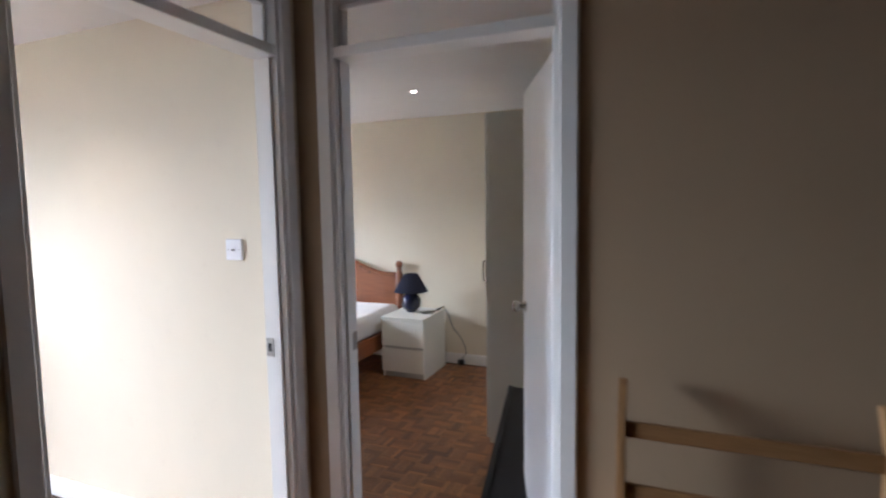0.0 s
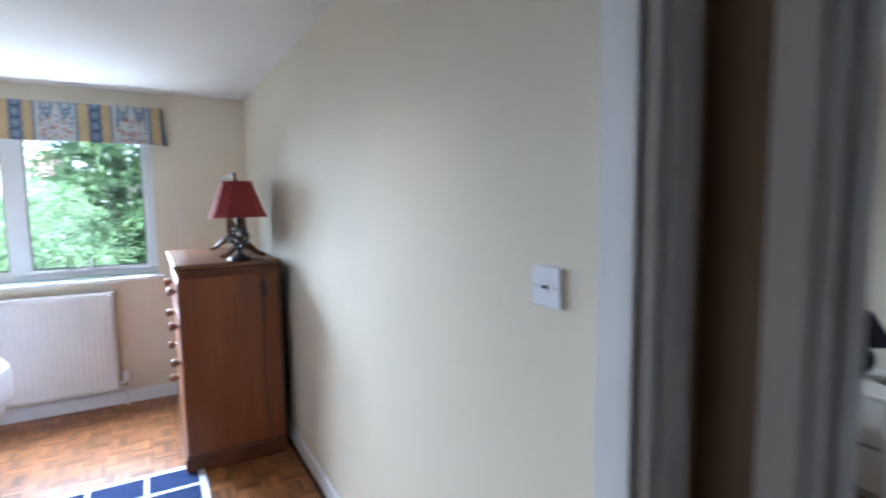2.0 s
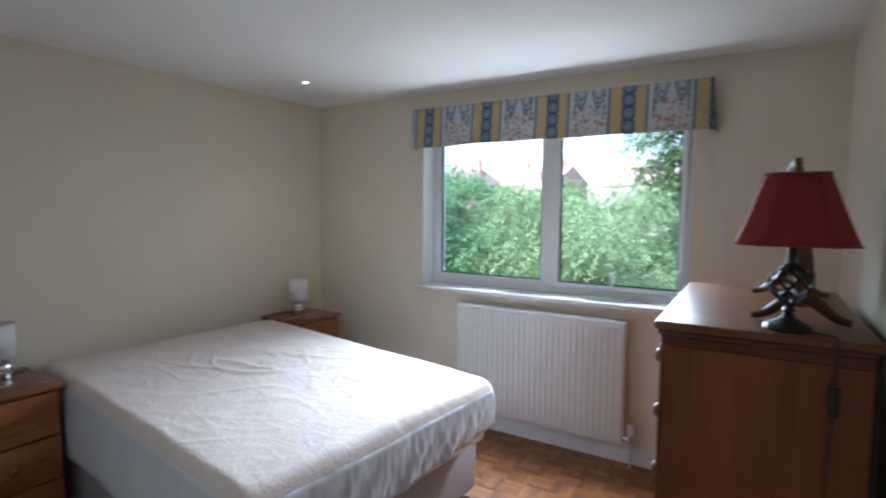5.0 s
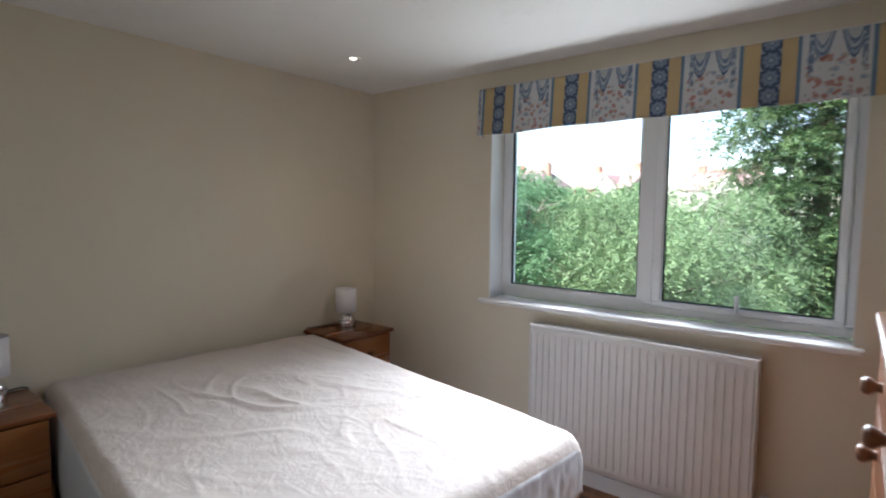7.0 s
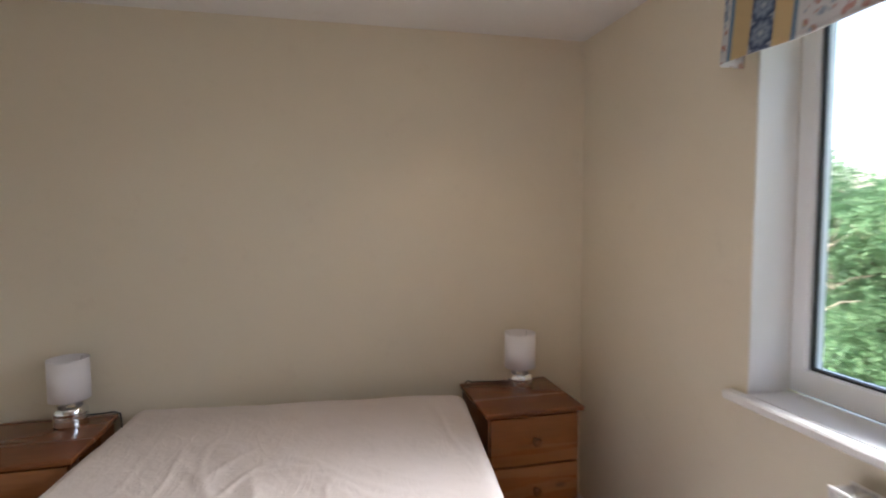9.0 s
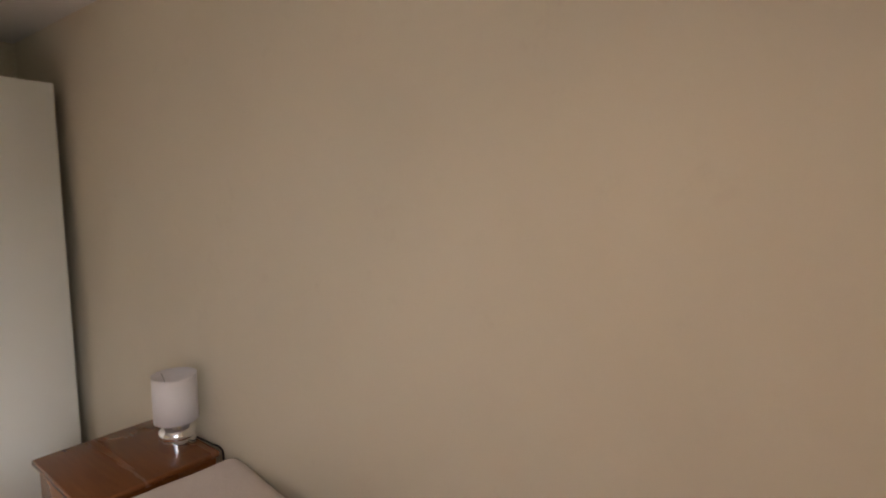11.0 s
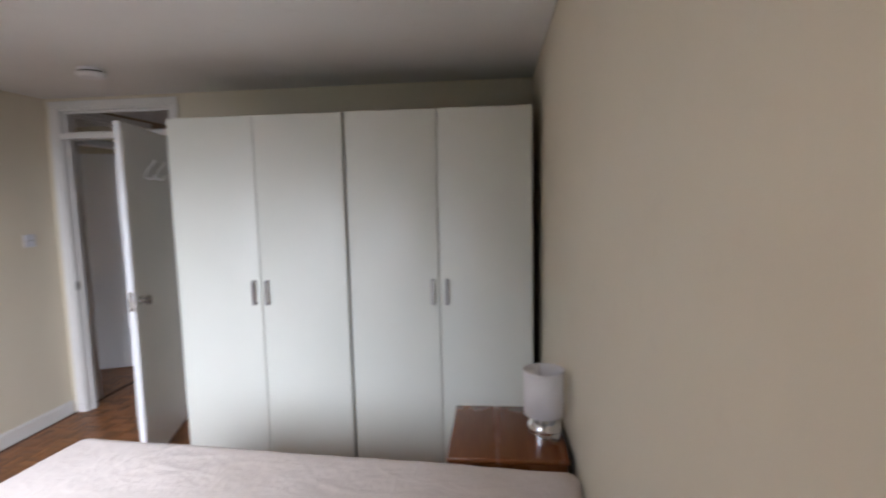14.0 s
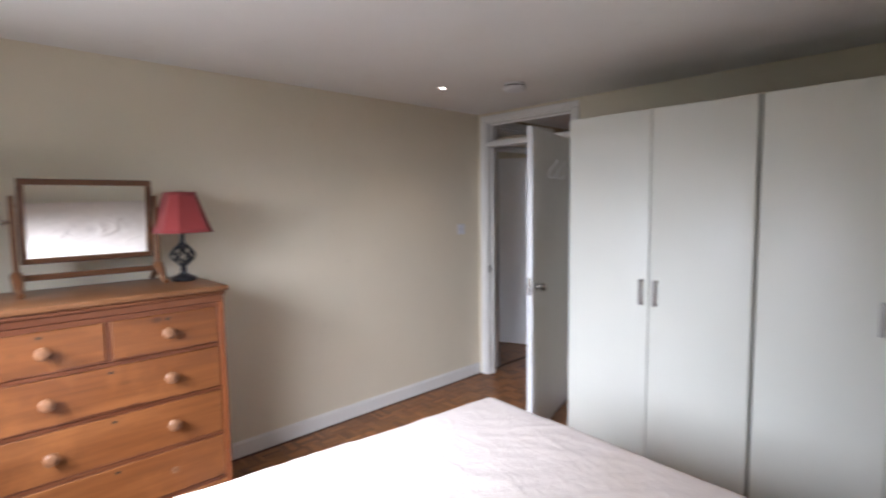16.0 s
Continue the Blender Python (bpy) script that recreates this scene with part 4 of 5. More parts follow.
cm = (CH0 + CH1) / 2
lo, hi = CH0 + 0.044, CH1 - 0.044
chest_drawer(lo, cm - 0.012, 0.889, 1.0565, ((lo + cm) / 2,), True)
chest_drawer(cm + 0.012, hi, 0.889, 1.0565, ((hi + cm) / 2,), True)
for k, (z0, z1) in enumerate(((0.677, 0.867), (0.457, 0.655), (0.237, 0.435))):
    ks = ((lo + cm) / 2, (hi + cm) / 2)
    chest_drawer(lo, hi, z0, z1, ks, True, (ks[0],) if k == 2 else ())
chest_drawer(lo, hi, 0.114, 0.215, (), False)

# red lamp
lamp = thing("table_lamp", (-0.268, 2.535, CHZ), "table lamp with red panelled shade and black wrought base", "lamp", "", "", 5)
bm = bmesh.new()
lathe(bm, [(0.060, 0.0), (0.062, 0.006), (0.056, 0.016), (0.034, 0.026), (0.017, 0.036), (0.013, 0.050), (0.018, 0.056), (0.012, 0.064), (0.015, 0.075)], 32)
part("foot", bm, IRON, lamp, "", True)
for k in range(12):
    bm = bmesh.new()
    a0 = 2 * math.pi * k / 12
    pts = []
    for i in range(17):
        f = i / 16
        r = 0.010 + 0.046 * math.sin(math.pi * f) ** 1.15
        a = a0 + 1.9 * f * (1 if k % 2 else -1)
        pts.append((r * math.cos(a), r * math.sin(a), 0.072 + 0.115 * f))
    tube(bm, pts, 0.0046, 7)
    part("cage_rod", bm, IRON, lamp, "twisted black iron rod", True)
bm = bmesh.new()
lathe(bm, [(0.016, 0.18), (0.018, 0.188), (0.010, 0.196), (0.012, 0.205), (0.013, 0.235), (0.008, 0.25), (0.004, 0.43), (0.010, 0.434), (0.010, 0.446), (0.003, 0.452)], 18)
part("stem", bm, IRON, lamp, "", True)


def cut_corner_ring(h, z, cut):
    c = h * cut
    ring = ((h, -h + c), (h, h - c), (h - c, h), (-h + c, h), (-h, h - c), (-h, -h + c), (-h + c, -h), (h - c, -h))
    return [(x, 0.84 * y, z) for x, y in ring]


bm = bmesh.new()
rows = []
for i in range(9):
    f = i / 8
    h = 0.144 + (0.074 - 0.144) * (f ** 0.92)
    rows.append([bm.verts.new(p) for p in cut_corner_ring(h, 0.246 + 0.196 * f, 0.42)])
for a, b in zip(rows, rows[1:]):
    for i in range(8):
        bm.faces.new((a[i], a[(i + 1) % 8], b[(i + 1) % 8], b[i]))
sh = part("shade", bm, SHADE_R, lamp, "red fabric shade with cut corners", True)
so = sh.modifiers.new("thickness", "SOLIDIFY")
so.thickness = 0.003
for name, h, z in (("lower_piping", 0.1445, 0.246), ("upper_piping", 0.0745, 0.442)):
    bm = bmesh.new()
    ring = cut_corner_ring(h, z, 0.42)
    tube(bm, ring + [ring[0]], 0.0032, 6)
    part(name, bm, SHADE_R, lamp, "", True)
bm = bmesh.new()
tube(bm, smooth_path([(-0.235, 2.50, CHZ + 0.006), (-0.19, 2.475, CHZ + 0.006), (-0.165, 2.452, CHZ + 0.005), (-0.160, 2.440, CHZ - 0.02), (-0.162, 2.440, CHZ - 0.13)]), 0.0028)
tube(bm, smooth_path([(-0.163, 2.440, CHZ - 0.20), (-0.168, 2.440, CHZ - 0.35), (-0.175, 2.4405, 0.4), (-0.15, 2.44, 0.14)]), 0.0028)
cab = tagged(part("lamp_cable", bm, BLACK, None, "", True), "black lamp flex hanging down the chest end with inline switch", "cable")
bm = bmesh.new()
box(bm, -0.176, -0.150, CH0 - 0.024, CH0 - 0.006, CHZ - 0.205, CHZ - 0.125, bev=0.007, seg=2)
part("inline_switch", bm, BLACK, cab, "black inline switch", True)

# swing mirror
mir = thing("dressing_mirror", (-0.235, 2.915, CHZ), "wooden swing mirror on splayed feet standing on the chest", "mirror")
MW, MH, MZ = 0.255, 0.186, 0.315
fr = bmesh.new()
for b in ((-0.011, 0.011, -MW, MW, -MH, -MH + 0.026), (-0.011, 0.011, -MW, MW, MH - 0.026, MH), (-0.011, 0.011, -MW, -MW + 0.026, -MH + 0.0262, MH - 0.0262), (-0.011, 0.011, MW - 0.026, MW, -MH + 0.0262, MH - 0.0262)):
    box(fr, *b, bev=0.004)
frame_ob = part("mirror_frame", fr, MAHOG, mir, "", True)
frame_ob.matrix_basis = pose(0, 0, MZ, 0, -8, 0)
part("mirror_glass", B((-0.0065, -0.0035, -MW + 0.022, MW - 0.022, -MH + 0.022, MH - 0.022)), MIRROR, frame_ob, "silvered mirror glass")
part("mirror_back", B((-0.003, 0.006, -MW + 0.022, MW - 0.022, -MH + 0.022, MH - 0.022)), MAHOG, frame_ob)
for s in (-1, 1):
    y = s * (MW + 0.018)
    bm = bmesh.new()
    box(bm, -0.016, 0.016, y - 0.010, y + 0.010, 0.05, 0.428, bev=0.004)
    part("post", bm, MAHOG_Z, mir, "", True)
    bm = bmesh.new()
    for q in (-1, 1):
        tube(bm, smooth_path([(q * 0.006, y, 0.085), (q * 0.045, y, 0.060), (q * 0.085, y, 0.026), (q * 0.125, y, 0.0125)], 5), [0.024, 0.023, 0.022, 0.021, 0.020, 0.019, 0.018, 0.017, 0.016, 0.015, 0.014, 0.013, 0.0125, 0.012, 0.0115, 0.0115], 8)
    part("foot", bm, MAHOG_Z, mir, "curved splayed foot", True)
    bm = bmesh.new()
    lathe(bm, [(0.006, 0), (0.006, 0.03), (0.011, 0.034), (0.010, 0.044), (0.003, 0.048)], 14, (0, 0, 0), "y")
    ob = part("pivot_knob", bm, NICKEL, mir, "", True)
    ob.location = (0, y - s * 0.012, MZ)
    ob.rotation_euler = (0, 0, 0 if s > 0 else math.pi)
bm = bmesh.new()
box(bm, -0.012, 0.012, -MW - 0.008, MW + 0.008, 0.060, 0.086, bev=0.004)
part("stretcher", bm, MAHOG, mir, "", True)

# ---------------------------------------------------------------- rug
RX0, RX1, RY0, RY1 = -1.34, -0.52, 1.86, 2.545
rug = thing("rug", ((RX0 + RX1) / 2, (RY0 + RY1) / 2, 0.0), "navy blue rug with a white line grid on the parquet", "rug")
hx, hy = (RX1 - RX0) / 2, (RY1 - RY0) / 2
bm = bmesh.new()
box(bm, -hx, hx, -hy, hy, 0.006, 0.015, bev=0.003)
part("field", bm, RUG, rug, "", True)
for a in (-hx + 0.018, -0.13, 0.13, hx - 0.018):
    wd = 0.017 if abs(a) > 0.3 else 0.011
    part("woven_line", B((a - wd, a + wd, -hy + 0.002, hy - 0.002, 0.0145, 0.0175)), RUG_LINE, rug, "white woven line")
for b in (-hy + 0.018, -0.105, 0.105, hy - 0.018):
    wd = 0.017 if abs(b) > 0.3 else 0.011
    part("woven_line", B((-hx + 0.002, hx - 0.002, b - wd, b + wd, 0.0146, 0.0174)), RUG_LINE, rug, "white woven line")

# ---------------------------------------------------------------- radiator
rad = thing("radiator", (0, 0, 0), "white ribbed panel radiator under the window", "radiator")
RA, RB, RZ0, RZ1, RY = -2.055, -0.965, 0.135, 0.852, 3.752


def ribbed(x0, x1, y, z0, z1, pitch, depth):
    bm = bmesh.new()
    n = int(round((x1 - x0) / pitch))
    p = (x1 - x0) / n
    prof = []
    for i in range(n):
        a = x0 + i * p
        prof += [(a, y + depth), (a + 0.16 * p, y + depth), (a + 0.28 * p, y), (a + 0.84 * p, y), (a + 0.96 * p, y + depth)]
    prof.append((x1, y + depth))
    zs = [(z0, 0.012), (z0 + 0.02, 0.003), (z0 + 0.045, 0.0), (z1 - 0.045, 0.0), (z1 - 0.02, 0.003), (z1, 0.012)]
    rows = []
    for k, (z, inset) in enumerate(zs):
        flat = k in (0, 5) or k in (1, 4)
        rows.append([bm.verts.new((x, (y + depth * 0.2 + inset) if flat else yy, z)) for x, yy in prof])
    for a, b in zip(rows, rows[1:]):
        for i in range(len(a) - 1):
            bm.faces.new((a[i], a[i + 1], b[i + 1], b[i]))
    return bm


fp = part("front_panel", ribbed(RA + 0.012, RB - 0.012, RY, RZ0, RZ1 - 0.01, 0.0365, 0.0065), RADW, rad, "ribbed pressed steel panel")
so = fp.modifiers.new("thickness", "SOLIDIFY")
so.thickness = 0.0025
so.offset = -1
for x in (RA, RB - 0.0115):
    part("side_cover", B((x, x + 0.0115, RY - 0.001, RY + 0.070, RZ0 + 0.004, RZ1 - 0.004), bev=0.003), RADW, rad)
bm = bmesh.new()
box(bm, RA - 0.001, RB + 0.001, RY - 0.003, RY + 0.006, RZ1 - 0.010, RZ1 + 0.003, bev=0.003)
box(bm, RA - 0.001, RB + 0.001, RY + 0.064, RY + 0.072, RZ1 - 0.010, RZ1 + 0.003, bev=0.003)
for i in range(56):
    x = RA + 0.012 + i * (RB - RA - 0.024) / 55
    box(bm, x - 0.0022, x + 0.0022, RY + 0.006, RY + 0.064, RZ1 - 0.004, RZ1)
part("top_grille", bm, RADW, rad, "slotted top grille")
bm = bmesh.new()
box(bm, RA + 0.02, RB - 0.02, RY + 0.045, RY + 0.060, RZ0 + 0.02, RZ1 - 0.03)
part("rear_panel", bm, RADW, rad)
for x in (RA + 0.2, RB - 0.2):
    part("wall_bracket", B((x - 0.015, x + 0.015, RY + 0.060, D - 0.0005, RZ0 + 0.1, RZ1 - 0.1)), RADW, rad)
bm = bmesh.new()
tube(bm, [(RB + 0.0005, RY + 0.035, RZ0 + 0.035), (RB + 0.040, RY + 0.035, RZ0 + 0.035)], 0.010, 12)
lathe(bm, [(0.012, -0.02), (0.014, -0.01), (0.014, 0.02), (0.011, 0.028)], 16, (RB + 0.045, RY + 0.035, RZ0 + 0.035))
part("valve_body", bm, CHROME, rad, "chrome valve body", True)
bm = bmesh.new()
lathe(bm, [(0.014, 0.0), (0.019, 0.004), (0.020, 0.05), (0.016, 0.058), (0.006, 0.060)], 20, (RB + 0.045, RY + 0.035, RZ0 + 0.064))
part("valve_cap", bm, PLASTIC, rad, "white valve cap", True)
bm = bmesh.new()
tube(bm, [(RB + 0.045, RY + 0.035, 0.0), (RB + 0.045, RY + 0.035, RZ0 + 0.016)], 0.0075, 10)
part("feed_pipe", bm, COPPER, rad, "painted feed pipe", True)
bm = bmesh.new()
tube(bm, [(RA - 0.02, RY + 0.035, 0.0), (RA - 0.02, RY + 0.035, RZ0 + 0.035), (RA - 0.0005, RY + 0.035, RZ0 + 0.035)], 0.0075, 10)
part("feed_pipe", bm, COPPER, rad, "painted feed pipe", True)

# ---------------------------------------------------------------- valance
VX0, VX1, VZ0, VZ1, VY = -2.428, -0.575, 1.900, 2.168, 3.768
val = thing("valance", (-1.4755, VY, 2.045), "gathered printed valance of blue and yellow stripes above the window", "valance")


def valance_cloth():
    bm = bmesh.new()
    n = 150
    path = []
    for i in range(9):
        path.append((VX0, D - 0.002 - i / 8 * (D - 0.006 - VY), 0.0))
    for i in range(n + 1):
        path.append((VX0 + 0.004 + (VX1 - VX0 - 0.008) * i / n, VY, 1.0))
    for i in range(9):
        path.append((VX1, VY + 0.004 + i / 8 * (D - 0.006 - VY), 0.0))
    rows = []
    for k in range(15):
        f = k / 14
        row = []
        for x, y, front in path:
            wob = 0.006 * noise.noise(Vector((x * 5, f, 1))) * (1 - f)
            sag = 0.0025 * math.sin((x - VX0) / 0.4333 * 2 * math.pi + 1.0) + 0.005 * noise.noise(Vector((x * 3, 0, 4)))
            flare = 0.02 * (1 - f) * (1 if x > -1.4 else -1) * (0 if front else 1)
            sag += 0.006 * math.sin(math.pi * min(1.0, max(0.0, (x - VX0) / (VX1 - VX0))))
            z = VZ0 + (VZ1 - VZ0) * f + sag * (1 - f)
            row.append(bm.verts.new((x + flare + 1.4755, y + wob - VY - 0.022 * (1 - f) * front, z - 2.045)))
        rows.append(row)
    for a, b in zip(rows, rows[1:]):
        for i in range(len(a) - 1):
            bm.faces.new((a[i], a[i + 1], b[i + 1], b[i]))
    return bm


vc = part("printed_cloth", valance_cloth(), VALANCE, val, "", True)
so = vc.modifiers.new("thickness", "SOLIDIFY")
so.thickness = 0.003
part("pelmet_board", B((VX0 + 1.4755 + 0.006, VX1 + 1.4755 - 0.006, 0.006, D - VY - 0.0005, 0.112, 0.128)), GLOSS, val, "white pelmet board")

bm = bmesh.new()
tube(bm, smooth_path([(-0.600, D - 0.004, 1.93), (-0.565, D - 0.004, 1.7), (-0.530, D - 0.004, 1.5), (-0.508, D - 0.005, 1.39), (-0.500, D - 0.004, 1.25), (-0.498, D - 0.004, 1.1)]), 0.0016, 6)
cl = tagged(part("blind_cord", bm, PLASTIC, None, "", True), "thin pale blind cord hanging on the wall by the window", "cord")
bm = bmesh.new()
box(bm, -0.514, -0.498, D - 0.020, D - 0.0006, 1.365, 1.41, bev=0.003)
part("cord_cleat", bm, PLASTIC, cl, "small cord cleat")


# ---------------------------------------------------------------- ceiling fittings and switches
def downlight(x, y, power):
    root = thing("downlight", (x, y, H), "small round recessed ceiling downlight, lit", "ceiling light", "recessed downlights")
    bm = bmesh.new()
    lathe(bm, [(0.030, -0.0008), (0.032, -0.004), (0.041, -0.004), (0.043, -0.0008)], 32, cap=False)
    part("bezel", bm, GLOSS, root, "white bezel", True)
    bm = bmesh.new()
    lathe(bm, [(0.019, -0.0009), (0.021, -0.0016), (0.0298, -0.0034)], 32, cap=False)
    part("reflector", bm, STEEL, root, "grey reflector ring", True)
    bm = bmesh.new()
    lathe(bm, [(0.0188, -0.0022), (0.0188, -0.0008)], 28)
    part("lens", bm, BULB, root, "glowing lens")
    ld = bpy.data.lights.new("downlight_beam", "SPOT")
    ld.energy = power
    ld.spot_size = radians(110)
    ld.spot_blend = 0.8
    ld.shadow_soft_size = 0.03
    ld.color = (1.0, 0.80, 0.58)
    lo_ = new("downlight_beam", ld)
    lo_.matrix_world = pose(x, y, H - 0.012)
    return root


for x, y in ((-2.855, 3.185), (-1.70, 2.07), (-0.555, 0.965), (1.79, 0.26)):
    downlight(x, y, 1.0)

smoke = thing("smoke_alarm", (-0.950, 0.705, H), "round white smoke alarm on the ceiling", "smoke alarm")
bm = bmesh.new()
lathe(bm, [(0.064, -0.0005), (0.066, -0.012), (0.064, -0.014)], 36)
part("mount", bm, PLASTIC, smoke, "", True)
bm = bmesh.new()
lathe(bm, [(0.060, -0.0145), (0.060, -0.024)], 36)
part("vent_slot", bm, DARK, smoke)
bm = bmesh.new()
lathe(bm, [(0.072, -0.0242), (0.073, -0.034), (0.062, -0.048), (0.026, -0.053)], 36)
part("cover", bm, PLASTIC, smoke, "", True)

sw = thing("light_switch", (-0.001, 0.232, 1.305), "white single rocker light switch on the cream wall", "light switch")
bm = bmesh.new()
box(bm, -0.009, 0.0, -0.043, 0.043, -0.043, 0.043, bev=0.003)
part("plate", bm, PLATE, sw, "", True)
bm = bmesh.new()
box(bm, -0.0112, -0.0091, -0.009, 0.009, -0.013, 0.013, bev=0.001)
rk = part("rocker", bm, PLATE, sw, "", True)
# the small shadow on the rocker, put in as a black lens
bm = bmesh.new()
lathe(bm, [(0.0048, -0.0145), (0.0058, -0.0113)], 16, (0, 0, -0.001), "x")
for v in bm.verts:
    v.co.y *= 1.7
    v.co.z *= 0.7
part("rocker_shadow", bm, BLACK, rk, "dark lens for the rocker shadow")
for y in (-0.03, 0.03):
    bm = bmesh.new()
    lathe(bm, [(0.0032, -0.0098), (0.0032, -0.0091)], 10, (0, y, 0), "x")
    part("screw", bm, STEEL, sw)

# ---------------------------------------------------------------- hall rack
rack = thing("wooden_rack", (-0.13, -1.575, 0), "pale wooden rack with slanted posts against the hall wall", "rack")
for s in (-1, 1):
    y = s * 0.305
    bm = bmesh.new()
    pts = [(-0.015, 0.0), (0.022, 0.0), (0.022, 0.86), (0.075, 0.955), (0.060, 0.965), (0.035, 0.955), (-0.015, 0.885)]
    a = [bm.verts.new((x, y - 0.012, z)) for x, z in pts]
    b = [bm.verts.new((x, y + 0.012, z)) for x, z in pts]
    bm.faces.new(a)
    bm.faces.new(list(reversed(b)))
    for i in range(len(pts)):
        bm.faces.new((a[i], a[(i + 1) % len(pts)], b[(i + 1) % len(pts)], b[i]))
    bmesh.ops.bevel(bm, geom=[e for e in bm.edges], offset=0.002, segments=1, affect="EDGES")
    part("post", bm, RACKWOOD, rack)
    part("rear_leg", B((0.085, 0.11, y - 0.011, y + 0.011, 0.0, 0.62), bev=0.003), RACKWOOD, rack)
    part("side_rail", B((0.0225, 0.0845, y - 0.010, y + 0.010, 0.22, 0.255), bev=0.003), RACKWOOD, rack)
    part("side_rail", B((0.0225, 0.0845, y - 0.010, y + 0.010, 0.56, 0.595), bev=0.003), RACKWOOD, rack)
for z0, z1 in ((0.815, 0.86), (0.635, 0.68), (0.40, 0.445), (0.20, 0.245)):
    part("rail", B((-0.004, 0.012, -0.2928, 0.2928, z0, z1), bev=0.003), RACKRAIL, rack)

# ---------------------------------------------------------------- second bedroom
bed2 = thing("pine_bed", (0, 0, 0), "red-brown pine double bed with arched headboard", "bed")
B0, B1 = 0.905, 2.305
bm = bmesh.new()
n = 40
top, bot = [], []
for i in range(n + 1):
    f = i / n
    y = B0 + 0.035 + (B1 - B0 - 0.07) * f
    e = abs(2 * f - 1)
    z = 0.815 + 0.15 * (0.5 + 0.5 * math.cos(math.pi * min(1, e * 1.12)))
    top.append((y, z))
va = [[bm.verts.new((x, y, z)) for y, z in top] + [bm.verts.new((x, y, 0.40)) for y, z in reversed(top)] for x in (2.735, 2.765)]
bm.faces.new(va[0])
bm.faces.new(list(reversed(va[1])))
for i in range(len(va[0])):
    j = (i + 1) % len(va[0])
    bm.faces.new((va[0][i], va[0][j], va[1][j], va[1][i]))
part("headboard", bm, BEDPINE, bed2, "arched knotty pine headboard")
bm = bmesh.new()
tube(bm, [(2.745, y, z + 0.006) for y, z in top], 0.021, 8)
part("headboard_moulding", bm, BEDPINE, bed2, "", True)
for y in (B0, B1):
    bm = bmesh.new()
    lathe(bm, [(0.030, 0), (0.034, 0.05), (0.034, 0.83), (0.026, 0.85), (0.020, 0.862), (0.030, 0.87), (0.020, 0.882), (0.034, 0.905), (0.036, 0.925), (0.024, 0.948), (0.006, 0.955)], 24, (2.75, y, 0))
    part("bed_post", bm, BEDPINE_X, bed2, "turned post with ball finial", True)
    bm = bmesh.new()
    lathe(bm, [(0.030, 0), (0.034, 0.05), (0.034, 0.42), (0.020, 0.45)], 24, (0.78, y, 0))
    part("bed_post", bm, BEDPINE_X, bed2, "", True)
    part("side_rail", B((0.816, 2.714, y - 0.014, y + 0.014, 0.20, 0.345), bev=0.004), BEDPINE_X, bed2)
part("foot_rail", B((0.766, 0.794, B0 + 0.035, B1 - 0.035, 0.18, 0.40), bev=0.004), BEDPINE, bed2)
bm = bmesh.new()
box(bm, 0.82, 2.725, B0 - 0.005, B1 + 0.005, 0.346, 0.545, bev=0.045, seg=4)
part("mattress", bm, SHEET, bed2, "white mattress in a cotton cover", True)
part("slat_base", B((0.82, 2.71, B0 + 0.016, B1 - 0.016, 0.30, 0.33)), BEDPINE_X, bed2)

ns2 = thing("bedside_drawers", (2.235, 0.425, 0), "white two-drawer bedside chest with a grey plinth", "bedside chest")
bm = bmesh.new()
box(bm, 0.018, 0.48, 0.0, 0.018, 0.0, 0.50, bev=0.001)
box(bm, 0.018, 0.48, 0.382, 0.40, 0.0, 0.50, bev=0.001)
box(bm, 0.47, 0.478, 0.0182, 0.3818, 0.02, 0.50)
part("body", bm, MDF, ns2)
bm = bmesh.new()
box(bm, -0.004, 0.482, -0.003, 0.403, 0.5005, 0.525, bev=0.002)
part("top", bm, MDF, ns2)
part("plinth", B((0.025, 0.04, 0.0184, 0.3816, 0.0, 0.048)), PLINTH, ns2)
for z0, z1 in ((0.052, 0.255), (0.277, 0.497)):
    bm = bmesh.new()
    box(bm, 0.0, 0.0175, 0.001, 0.399, z0, z1, bev=0.002)
    part("drawer", bm, MDF, ns2)
part("finger_gap", B((0.0185, 0.03, 0.0186, 0.3814, 0.05, 0.4995)), PLINTH, ns2)

l2 = thing("table_lamp", (2.50, 0.66, 0.5255), "navy lamp with pleated shade and round ceramic base", "lamp")
bm = bmesh.new()
prof = [(0.035, 0.0), (0.045, 0.004)] + [(0.088 * math.sin(a), 0.088 - 0.088 * math.cos(a)) for a in [0.55 + 0.21 * i for i in range(12)]] + [(0.014, 0.176), (0.013, 0.20)]
lathe(bm, prof, 36)
part("ceramic_base", bm, NAVY, l2, "glossy navy ceramic ball", True)
bm = bmesh.new()
seg = 72
ra = [bm.verts.new(((0.148 + (0.004 if i % 2 else -0.004)) * math.cos(2 * math.pi * i / seg), (0.148 + (0.004 if i % 2 else -0.004)) * math.sin(2 * math.pi * i / seg), 0.185)) for i in range(seg)]
rb = [bm.verts.new(((0.058 + (0.002 if i % 2 else -0.002)) * math.cos(2 * math.pi * i / seg), (0.058 + (0.002 if i % 2 else -0.002)) * math.sin(2 * math.pi * i / seg), 0.345)) for i in range(seg)]
for i in range(seg):
    bm.faces.new((ra[i], ra[(i + 1) % seg], rb[(i + 1) % seg], rb[i]))
s2 = part("pleated_shade", bm, NAVY_CLOTH, l2, "dark navy pleated shade")
so = s2.modifiers.new("thickness", "SOLIDIFY")
so.thickness = 0.0025
bm = bmesh.new()
